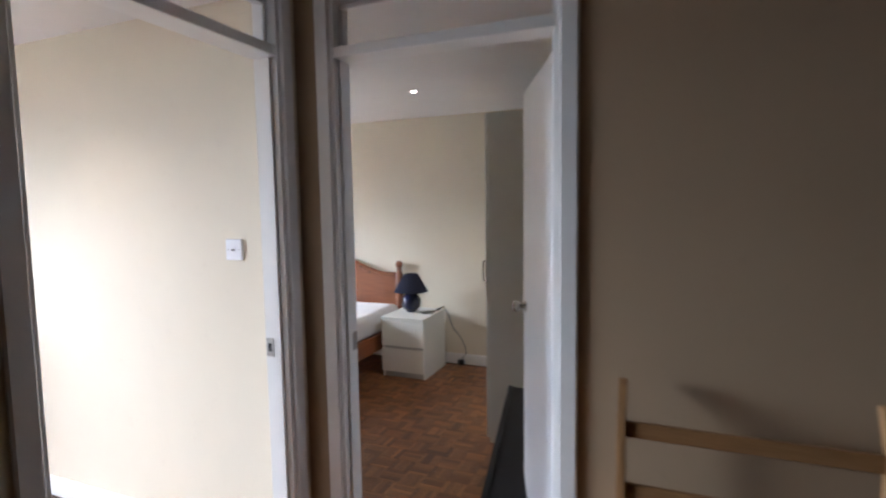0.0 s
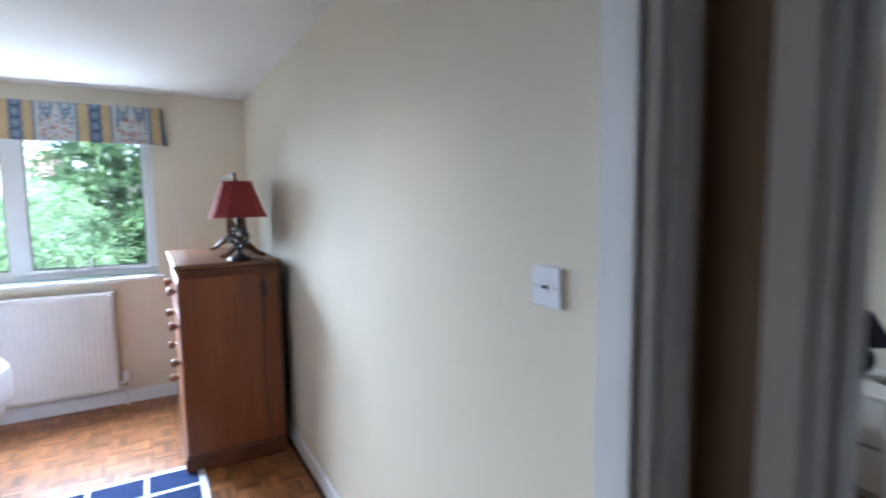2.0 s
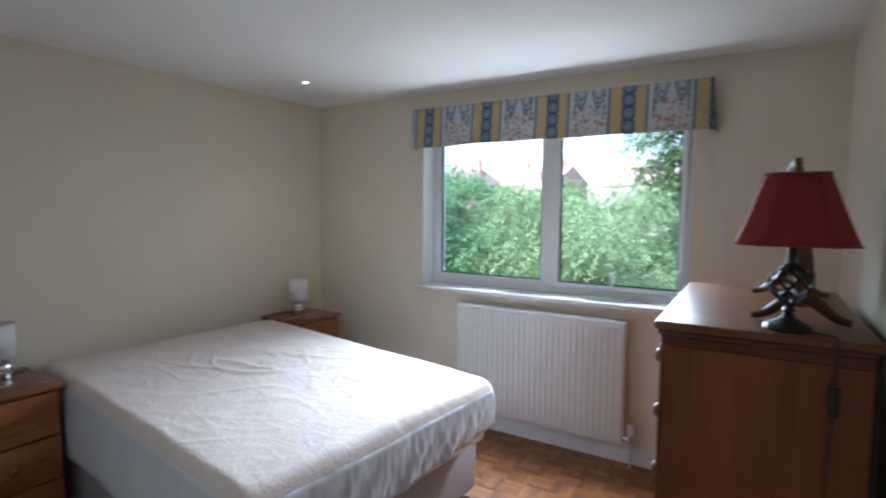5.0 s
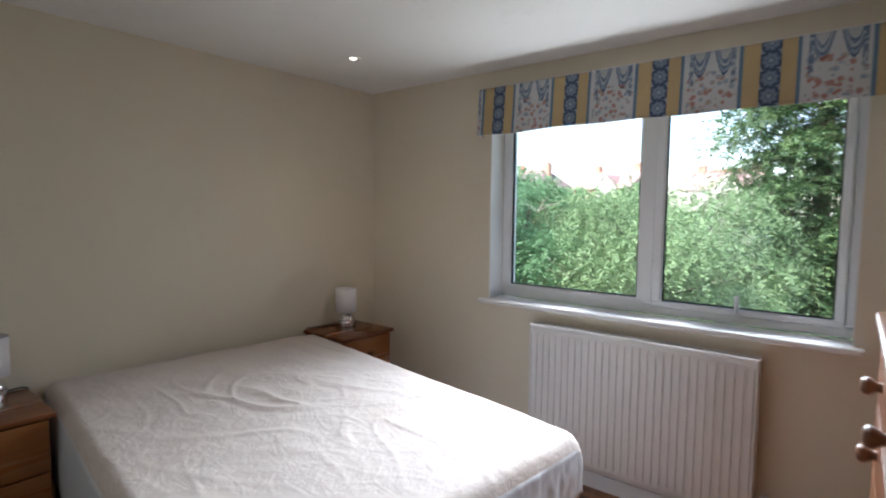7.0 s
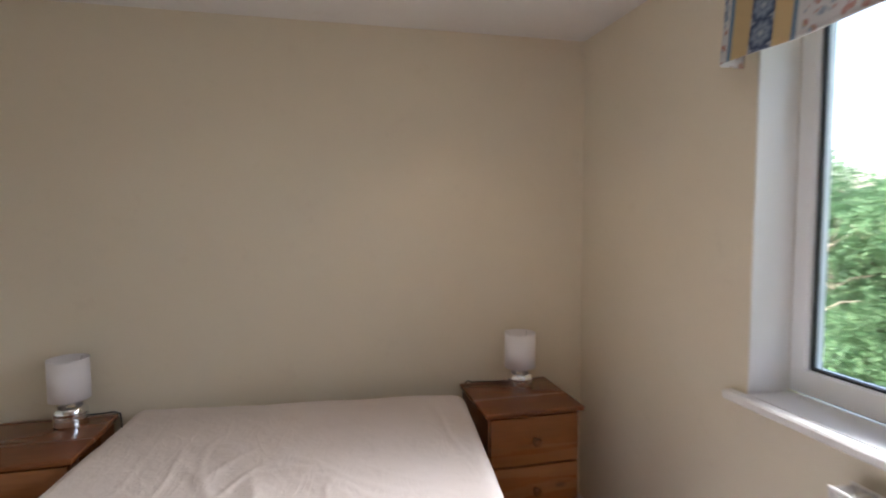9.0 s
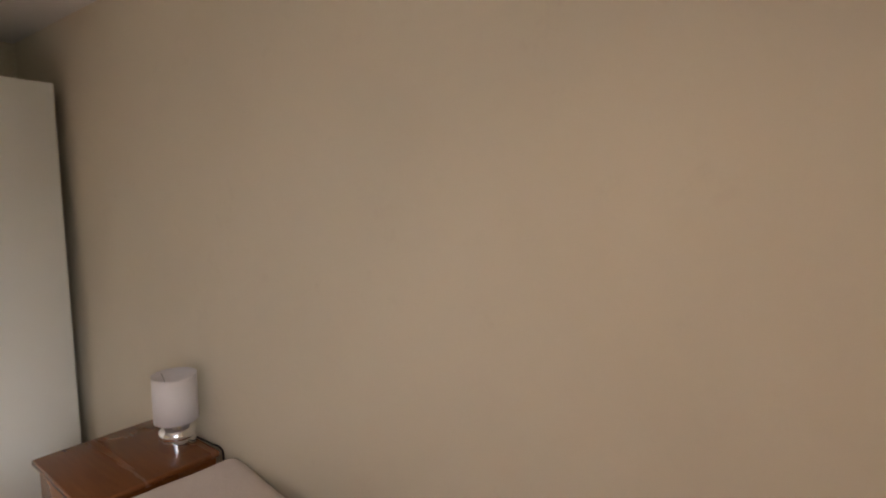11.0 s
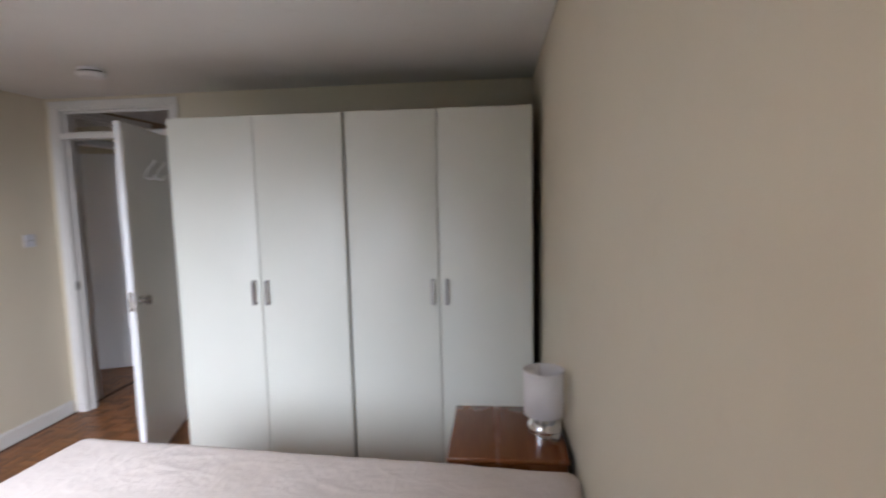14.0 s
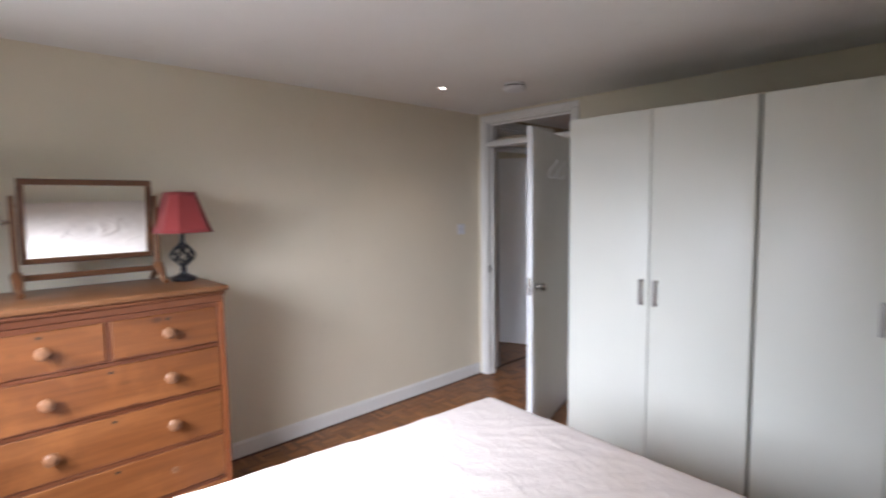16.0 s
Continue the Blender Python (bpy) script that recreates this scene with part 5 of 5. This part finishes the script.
tube(bm, smooth_path([(2.50, 0.57, 0.531), (2.43, 0.50, 0.531), (2.47, 0.445, 0.531), (2.55, 0.47, 0.531), (2.50, 0.53, 0.533), (2.43, 0.52, 0.535), (2.52, 0.45, 0.537), (2.66, 0.45, 0.532), (2.775, 0.46, 0.53), (2.785, 0.41, 0.44), (2.788, 0.38, 0.34), (2.788, 0.30, 0.25), (2.786, 0.25, 0.12), (2.775, 0.285, 0.05)]), 0.0035)
c2 = tagged(part("lamp_cable", bm, BLACK, None, "", True), "looped black lamp flex running down to a floor plug", "cable")
bm = bmesh.new()
box(bm, 2.735, 2.782, 0.26, 0.315, 0.002, 0.05, bev=0.008, seg=2)
part("plug", bm, BLACK, c2, "black plug", True)
bm = bmesh.new()
box(bm, 2.60, 2.67, 0.445, 0.465, 0.527, 0.543, bev=0.004)
part("inline_switch", bm, BLACK, c2)

war2 = thing("wardrobe", (1.35, -0.405, 0), "tall grey-white wardrobe in the second bedroom", "wardrobe")
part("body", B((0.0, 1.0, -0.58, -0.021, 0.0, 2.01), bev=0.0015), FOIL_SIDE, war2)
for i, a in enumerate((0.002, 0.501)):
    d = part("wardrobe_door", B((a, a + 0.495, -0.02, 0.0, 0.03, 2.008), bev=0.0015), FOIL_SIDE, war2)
    hx_ = a + (0.459 if i == 0 else 0.036) if i else a + 0.05
    hb = bmesh.new()
    tube(hb, smooth_path([(hx_, 0.001, 1.00), (hx_, 0.028, 1.006), (hx_, 0.030, 1.02), (hx_, 0.030, 1.11), (hx_, 0.028, 1.124), (hx_, 0.001, 1.13)], 4), 0.005, 8)
    part("handle", hb, NICKEL, d, "dark bow handle", True)

board = thing("folded_board", (0.685, -0.79, 0.0), "folded black board leaning against the wardrobe side", "board", "", "")
bm = bmesh.new()
box(bm, -0.014, 0.014, -0.21, 0.21, 0.012, 0.690, bev=0.004)
ob = part("panel", bm, BLACK, board, "matt black panel")
ob.matrix_basis = pose(0.0, 0, 0.0, 0, 54, 0)
for y0 in (-0.213, 0.185):
    bm = bmesh.new()
    box(bm, -0.019, -0.0145, y0, y0 + 0.028, 0.012, 0.690)
    ob2 = part("edge_trim", bm, BLACK, board)
    ob2.matrix_basis = pose(0.0, 0, 0.0, 0, 54, 0)

# ---------------------------------------------------------------- outdoors
structure("ground", B((-900, 900, D + 0.6, 1500, GROUND - 0.5, GROUND)), GRASS, "rough green grass below the house", "ground")
road = bmesh.new()
box(road, -60, 80, 21.0, 26.5, GROUND + 0.004, GROUND + 0.02)
structure("road", road, ASPHALT, "pale grey residential road behind the trees", "road")


def leaf_cloud(name, centres, radii, count, size, material, parent, seed, label="", reach=0.40, droop=0.5, flat=0.75, lift=0.35, per=14):
    """A crown of leafy sprays: thin arching shoots that leave overlapping clumps, each with small folded leaves along it."""
    rng = np.random.default_rng(seed)
    c = np.array(centres)
    r = np.array(radii)
    n = count // per
    idx = rng.choice(len(c), n, p=r ** 2 / np.sum(r ** 2))
    d = rng.normal(size=(n, 3))
    d /= np.linalg.norm(d, axis=1)[:, None]
    start = c[idx] + d * (r[idx] * rng.random(n) ** 0.5)[:, None] * np.array((1, 1, flat))
    go = d * np.array((1, 1, 0.5)) + rng.normal(size=(n, 3)) * 0.35 + np.array((0, 0, lift))
    go /= np.linalg.norm(go, axis=1)[:, None]
    L = reach * (0.5 + 0.9 * rng.random(n))
    u = (np.arange(per) + 0.7)[None, :] / per + rng.uniform(-0.03, 0.03, size=(n, per))
    pos = start[:, None, :] + go[:, None, :] * (u * L[:, None])[:, :, None]
    pos[:, :, 2] -= droop * L[:, None] * u ** 2
    tan = go[:, None, :] + np.array((0, 0, -1.0)) * (2 * droop * u)[:, :, None]
    tan /= np.linalg.norm(tan, axis=2)[:, :, None]
    side = np.cross(tan, np.array((0, 0, 1.0)))
    side /= np.linalg.norm(side, axis=2)[:, :, None] + 1e-6
    side *= np.where(np.arange(per) % 2 == 0, 1.0, -1.0)[None, :, None]
    s = (size * (0.6 + 0.8 * rng.random((n, per))))[:, :, None]
    t = side * 0.8 + tan * 0.6 + rng.normal(size=(n, per, 3)) * 0.30
    t /= np.linalg.norm(t, axis=2)[:, :, None]
    b = np.cross(t, np.cross(side, tan) + rng.normal(size=(n, per, 3)) * 0.35)
    b /= np.linalg.norm(b, axis=2)[:, :, None] + 1e-6
    up = np.cross(b, t)
    v = np.stack([pos, pos + t * s - b * s * 0.45 + up * s * 0.12, pos + t * s * 2.0, pos + t * s + b * s * 0.45 + up * s * 0.12], 2).reshape(-1, 3)
    q = np.arange(n * per) * 4
    f = np.concatenate([np.stack([q, q + 1, q + 2], 1), np.stack([q, q + 2, q + 3], 1)])
    me = bpy.data.meshes.new(name)
    me.from_pydata(v.tolist(), [], f.tolist())
    me.materials.append(material)
    ob = new(name, me)
    ob.parent = parent
    if label:
        ob["label"] = label
    return ob


def limbs(root, seed, h, spread, n, trunk_r):
    rng = random.Random(seed)
    bm = bmesh.new()
    tube(bm, smooth_path([(0, 0, 0), (0.05, 0.03, h * 0.3), (-0.04, 0.02, h * 0.6), (0.02, -0.03, h * 0.92)], 5), [trunk_r * (1 - 0.055 * i) for i in range(16)], 10)
    part("trunk", bm, BARK, root, "tapered bark trunk", True)
    bm = bmesh.new()
    ends = []
    for i in range(n):
        a = 2.4 * i + rng.uniform(-0.4, 0.4)
        z0 = h * (0.28 + 0.6 * i / n)
        L = spread * (1 - 0.45 * i / n) * rng.uniform(0.75, 1.1)
        e = (L * math.cos(a), L * math.sin(a), z0 + L * rng.uniform(0.25, 0.7))
        m = (0.5 * e[0], 0.5 * e[1], z0 + 0.42 * (e[2] - z0) - 0.05)
        pts = smooth_path([(0, 0, z0), m, e], 4)
        tube(bm, pts, [max(0.008, trunk_r * 0.45 * (1 - 0.11 * k)) for k in range(len(pts))], 6)
        ends.append(e)
        ends.append(m)
        for s in range(3):
            q = (e[0] + rng.uniform(-0.5, 0.5) * spread * 0.6, e[1] + rng.uniform(-0.5, 0.5) * spread * 0.6, e[2] + rng.uniform(-0.1, 0.5) * spread * 0.4)
            tube(bm, [m, ((m[0] + q[0]) / 2, (m[1] + q[1]) / 2, (m[2] + q[2]) / 2 + 0.08), q], [0.02, 0.013, 0.006], 5)
            ends.append(q)
    part("limbs", bm, BARK, root, "branching bare limbs", True)
    return ends


def broadleaf(at, h, spread, count, size, material, seed, label, clump=0.55, sink=1.0, feather=1.0, twigs=0):
    root = thing("tree", at, label, "tree", "garden trees outside the window")
    rng = random.Random(seed + 5)
    ends = limbs(root, seed, h, spread, 13, 0.12)
    cs, rs = [], []
    for e in ends:
        cs.append((e[0], e[1], e[2]))
        rs.append(spread * clump * rng.uniform(0.30, 0.62))
    for i in range(26):
        a = rng.uniform(0, 6.283)
        q = rng.uniform(0.3, 1.0) * spread
        cs.append((q * math.cos(a), q * math.sin(a), h * rng.uniform(0.18, 0.78) * sink))
        rs.append(spread * clump * rng.uniform(0.3, 0.6))
    leaf_cloud("crown", cs, rs, count, size, material, root, seed, "", 0.42 * feather, 0.45 * feather)
    if twigs:
        bm = bmesh.new()
        for i in range(twigs):
            a = rng.uniform(3.6, 6.0)
            q = rng.uniform(0.75, 1.12) * spread
            p = Vector((q * math.cos(a), q * math.sin(a), h * rng.uniform(0.6, 0.98)))
            for k in range(3):
                g = p + Vector((rng.uniform(-0.7, 0.7), rng.uniform(-0.35, 0.1), rng.uniform(0.05, 0.4)))
                m = p.lerp(g, 0.5) + Vector((0, 0, 0.06))
                tube(bm, [p, m, g], [0.011, 0.008, 0.004], 5)
        part("dead_twigs", bm, TWIG, root, "pale leafless twigs", True)
    return root


broadleaf((-6.6, 11.8, GROUND), 4.8, 2.2, 160000, 0.030, LEAF_A, 11, "leafy mid-green garden tree with thin bare twigs", 0.42, twigs=14)
broadleaf((-9.9, 13.4, GROUND), 5.6, 2.5, 100000, 0.038, LEAF_A, 23, "leafy mid-green garden tree with thin bare twigs", 0.42, twigs=10)
broadleaf((-3.25, 11.0, GROUND), 4.5, 2.0, 170000, 0.026, LEAF_B, 37, "feathery yellow-green garden tree", 0.42, feather=1.35)
broadleaf((-13.5, 15.5, GROUND), 4.9, 2.8, 50000, 0.055, LEAF_A, 53, "leafy mid-green garden tree", 0.45)
broadleaf((-6.2, 15.8, GROUND), 4.7, 2.7, 80000, 0.048, LEAF_B, 59, "leafy yellow-green garden tree behind the others", 0.45)


def conifer(at, h, spread, count, seed, label):
    """Tiers of drooping fan sprays round a straight trunk, with an uneven outline."""
    root = thing("conifer", at, label, "tree", "conifers outside the window")
    rng = np.random.default_rng(seed)
    bm = bmesh.new()
    tube(bm, [(0, 0, 0), (0.02, 0.02, h * 0.5), (0, 0, h)], [0.22, 0.14, 0.02], 10)
    part("trunk", bm, BARK, root, "straight dark trunk", True)
    bb = bmesh.new()
    cs, rs = [], []
    n = 110
    for i in range(n):
        f = i / n
        z = h * (0.04 + 0.94 * f)
        a = i * 2.39996 + rng.uniform(-0.3, 0.3)
        L = spread * (1 - f) ** 0.62 * rng.uniform(0.72, 1.12) + 0.25
        e = (L * math.cos(a), L * math.sin(a), z - 0.10 * L)
        m = (0.55 * e[0], 0.55 * e[1], z + 0.08 * L)
        tube(bb, [(0, 0, z), m, e], [0.035, 0.022, 0.008], 5)
        for k in range(5):
            g = 0.30 + 0.175 * k
            cs.append((g * e[0], g * e[1], z + (0.12 * math.sin(math.pi * g) - 0.10 * g) * L))
            rs.append(0.16 + 0.17 * L * (1.1 - g) + 0.05)
    part("limbs", bb, BARK, root, "", True)
    leaf_cloud("crown", cs, rs, count, 0.045, LEAF_C, root, seed, "", 0.55, 0.35, 0.30, 0.08, 18)
    return root


conifer((-1.35, 16.6, GROUND), 17.0, 3.4, 300000, 71, "tall dark green conifer with drooping layered sprays")
conifer((4.6, 18.5, GROUND), 10.5, 3.6, 50000, 73, "tall dark green conifer with drooping layered sprays")


def house(at, turn, wide, deep, eave, ridge, roof_mat, wall_mat, label, gable=True):
    """A detached house: walls with windows, hipped or gabled tile roof, chimneys with pots."""
    root = thing("house", at, label, "house", "houses across the road", "", turn)
    part("wall", B((-wide / 2, wide / 2, -deep / 2, deep / 2, 0, eave)), wall_mat, root)
    bm = bmesh.new()
    o = 0.4
    hip = 0.0 if gable else wide * 0.22
    base = [bm.verts.new(p) for p in ((-wide / 2 - o, -deep / 2 - o, eave + 0.003), (wide / 2 + o, -deep / 2 - o, eave + 0.003), (wide / 2 + o, deep / 2 + o, eave + 0.003), (-wide / 2 - o, deep / 2 + o, eave + 0.003))]
    rd = [bm.verts.new(p) for p in ((-wide / 2 - o + hip, 0, ridge), (wide / 2 + o - hip, 0, ridge))]
    bm.faces.new((base[0], base[1], rd[1], rd[0]))
    bm.faces.new((base[2], base[3], rd[0], rd[1]))
    bm.faces.new((base[1], base[2], rd[1]))
    bm.faces.new((base[3], base[0], rd[0]))
    bm.faces.new(list(reversed(base)))
    roof = part("roof", bm, roof_mat, root, "tiled pitched roof")
    rt = bmesh.new()
    tube(rt, [(-wide / 2 - o + hip, 0, ridge + 0.03), (wide / 2 + o - hip, 0, ridge + 0.03)], 0.11, 8)
    part("ridge_tiles", rt, POT, roof, "terracotta ridge tiles")
    for cx in (-wide * 0.36, wide * 0.36):
        bm = bmesh.new()
        box(bm, cx - 0.58, cx + 0.58, -0.35, 0.35, ridge - 1.5, ridge + 0.75, bev=0.01)
        box(bm, cx - 0.66, cx + 0.66, -0.43, 0.43, ridge + 0.752, ridge + 0.90)
        ch = part("chimney", bm, BRICK, roof, "orange brick chimney stack")
        for px in (-0.38, 0.0, 0.38):
            bm = bmesh.new()
            lathe(bm, [(0.11, 0), (0.09, 0.35), (0.11, 0.40)], 10, (cx + px, 0, ridge + 0.902))
            part("chimney_pot", bm, POT, ch, "", True)
    # front cross gable
    gx = wide * 0.16
    bm = bmesh.new()
    gz = ridge - 0.9
    fy = -deep / 2 - 0.7
    p = [bm.verts.new(q) for q in ((gx - 2.0, fy, eave + 0.006), (gx + 2.0, fy, eave + 0.006), (gx, fy, gz), (gx - 2.0, 0, eave + 0.006), (gx + 2.0, 0, eave + 0.006), (gx, 0, gz))]
    bm.faces.new((p[0], p[2], p[5], p[3]))
    bm.faces.new((p[1], p[4], p[5], p[2]))
    part("gable_roof", bm, roof_mat, roof)
    bm = bmesh.new()
    q = [bm.verts.new(v) for v in ((gx - 1.75, fy + 0.12, eave - 3.5), (gx + 1.75, fy + 0.12, eave - 3.5), (gx + 1.75, fy + 0.12, eave), (gx, fy + 0.12, gz - 0.25), (gx - 1.75, fy + 0.12, eave))]
    bm.faces.new(q)
    r = bmesh.ops.extrude_face_region(bm, geom=bm.faces[:])
    bmesh.ops.translate(bm, vec=(0, 0.55, 0), verts=[e for e in r["geom"] if isinstance(e, bmesh.types.BMVert)])
    part("gable_wall", bm, RENDERW, root, "white rendered gable")
    bm = bmesh.new()
    for sgn in (-1, 1):
        tube(bm, [(gx + sgn * 2.05, fy - 0.02, eave - 0.05), (gx, fy - 0.02, gz + 0.02)], 0.09, 6)
    part("barge_board", bm, RENDERW, root, "white barge boards")
    for wx, wz in ((-wide * 0.30, eave - 1.9), (gx - 0.7, eave - 1.9), (gx + 0.7, eave - 1.9), (wide * 0.42, eave - 1.9), (-wide * 0.30, 1.0), (gx, 1.0)):
        yy = (fy + 0.12 if abs(wx - gx) < 1.5 else -deep / 2)
        wf = part("window", B((wx - 0.55, wx + 0.55, yy - 0.06, yy - 0.002, wz, wz + 1.3)), RENDERW, root, "white framed window")
        for k in (-1, 1):
            part("pane", B((wx + k * 0.27 - 0.22, wx + k * 0.27 + 0.22, yy - 0.066, yy - 0.061, wz + 0.08, wz + 1.22)), FARGLASS, wf)
    return root


house((-31.0, 84.0, GROUND), -20, 11.0, 8.5, 8.0, 11.0, TILE, BRICK, "brick house with pinkish tile roof, white gable and chimneys")
house((-47.0, 86.0, GROUND), -28, 11.5, 8.5, 8.3, 11.8, TILE_D, BRICK, "brick house with grey-brown roof and orange chimneys", False)
house((-16.0, 89.0, GROUND), -10, 10.5, 8.5, 7.8, 10.8, TILE, RENDERW, "pale rendered house with pinkish tile roof and chimneys")

# ---------------------------------------------------------------- parquet floor
BLK = 0.12
FING = 5


def finger_mesh(name, along):
    """One parquet block: five fingers with eased edges on a shared mesh."""
    verts, faces = [], []
    fw = BLK / FING
    g, c = 0.0004, 0.0012
    for k in range(FING):
        a0, a1 = -BLK / 2 + g, BLK / 2 - g
        b0, b1 = -BLK / 2 + k * fw + g, -BLK / 2 + (k + 1) * fw - g
        ring = [[(a0, b0), (a1, b0), (a1, b1), (a0, b1)], [(a0 + c, b0 + c), (a1 - c, b0 + c), (a1 - c, b1 - c), (a0 + c, b1 - c)]]
        s = len(verts)
        for lev, z in ((0, -0.0012), (1, 0.0)):
            for p, q in ring[lev]:
                verts.append((p, q, z) if along == "x" else (q, p, z))
        for i in range(4):
            j = (i + 1) % 4
            f = (s + i, s + j, s + 4 + j, s + 4 + i)
            faces.append(f if along == "x" else tuple(reversed(f)))
        f = (s + 4, s + 5, s + 6, s + 7)
        faces.append(f if along == "x" else tuple(reversed(f)))
    return verts, faces


def parquet(root, x0, x1, y0, y1, near):
    """Basket-weave blocks; those inside `near` are single pieces, the rest are joined."""
    data = {}
    for along, m in (("x", PARQUET), ("y", PARQUET_Y)):
        v, f = finger_mesh("parquet_block", along)
        me = bpy.data.meshes.new("parquet_block")
        me.from_pydata(v, [], f)
        me.materials.append(m)
        data[along] = (v, f, me)
    rest = {"x": ([], []), "y": ([], [])}
    pieces = 0
    for i in range(int((x1 - x0) / BLK) + 1):
        for j in range(int((y1 - y0) / BLK) + 1):
            cx, cy = x0 + (i + 0.5) * BLK, y0 + (j + 0.5) * BLK
            if cx > x1 or cy > y1:
                continue
            along = "x" if (i + j) % 2 else "y"
            dz = 0.0003 * random.random()
            if near and pieces < 300 and near[0] < cx < near[1] and near[2] < cy < near[3]:
                ob = new("parquet_block", data[along][2])
                ob.location = (cx, cy, dz)
                ob.parent = root
                pieces += 1
            else:
                V, F = rest[along]
                s = len(V)
                V.extend((a + cx, b + cy, c + dz) for a, b, c in data[along][0])
                F.extend(tuple(s + k for k in f) for f in data[along][1])
    for along, m in (("x", PARQUET), ("y", PARQUET_Y)):
        me = bpy.data.meshes.new("parquet_field")
        me.from_pydata(rest[along][0], [], rest[along][1])
        me.materials.append(m)
        ob = new("parquet_field", me)
        ob.parent = root
        ob["kind"] = "stuff"


floor = structure("floor", B((-W - PT, 0.05, -0.05, D + WO - 0.01, -0.3, -0.0014)), JOINT, "orange-brown oiled mosaic parquet bedroom floor", "floor")
parquet(floor, -W, 0.0, -0.06, D, (-1.60, 0.0, 0.85, 3.85))
floor2 = structure("floor_second_bedroom", B((0.0505, X2 + PT, -1.4, D + WO - 0.01, -0.3, -0.0014)), JOINT, "orange-brown oiled mosaic parquet floor", "floor")
parquet(floor2, 0.0, X2, -1.3, D, (0.9, 2.8, -0.5, 0.95))
floor3 = structure("floor_hall", B((HALL_W - PT, 0.05, HALL_S - PT, -0.0505, -0.3, -0.0014)), JOINT, "orange-brown oiled mosaic parquet hall floor", "floor")
parquet(floor3, HALL_W, 0.0, HALL_S, -0.061, None)
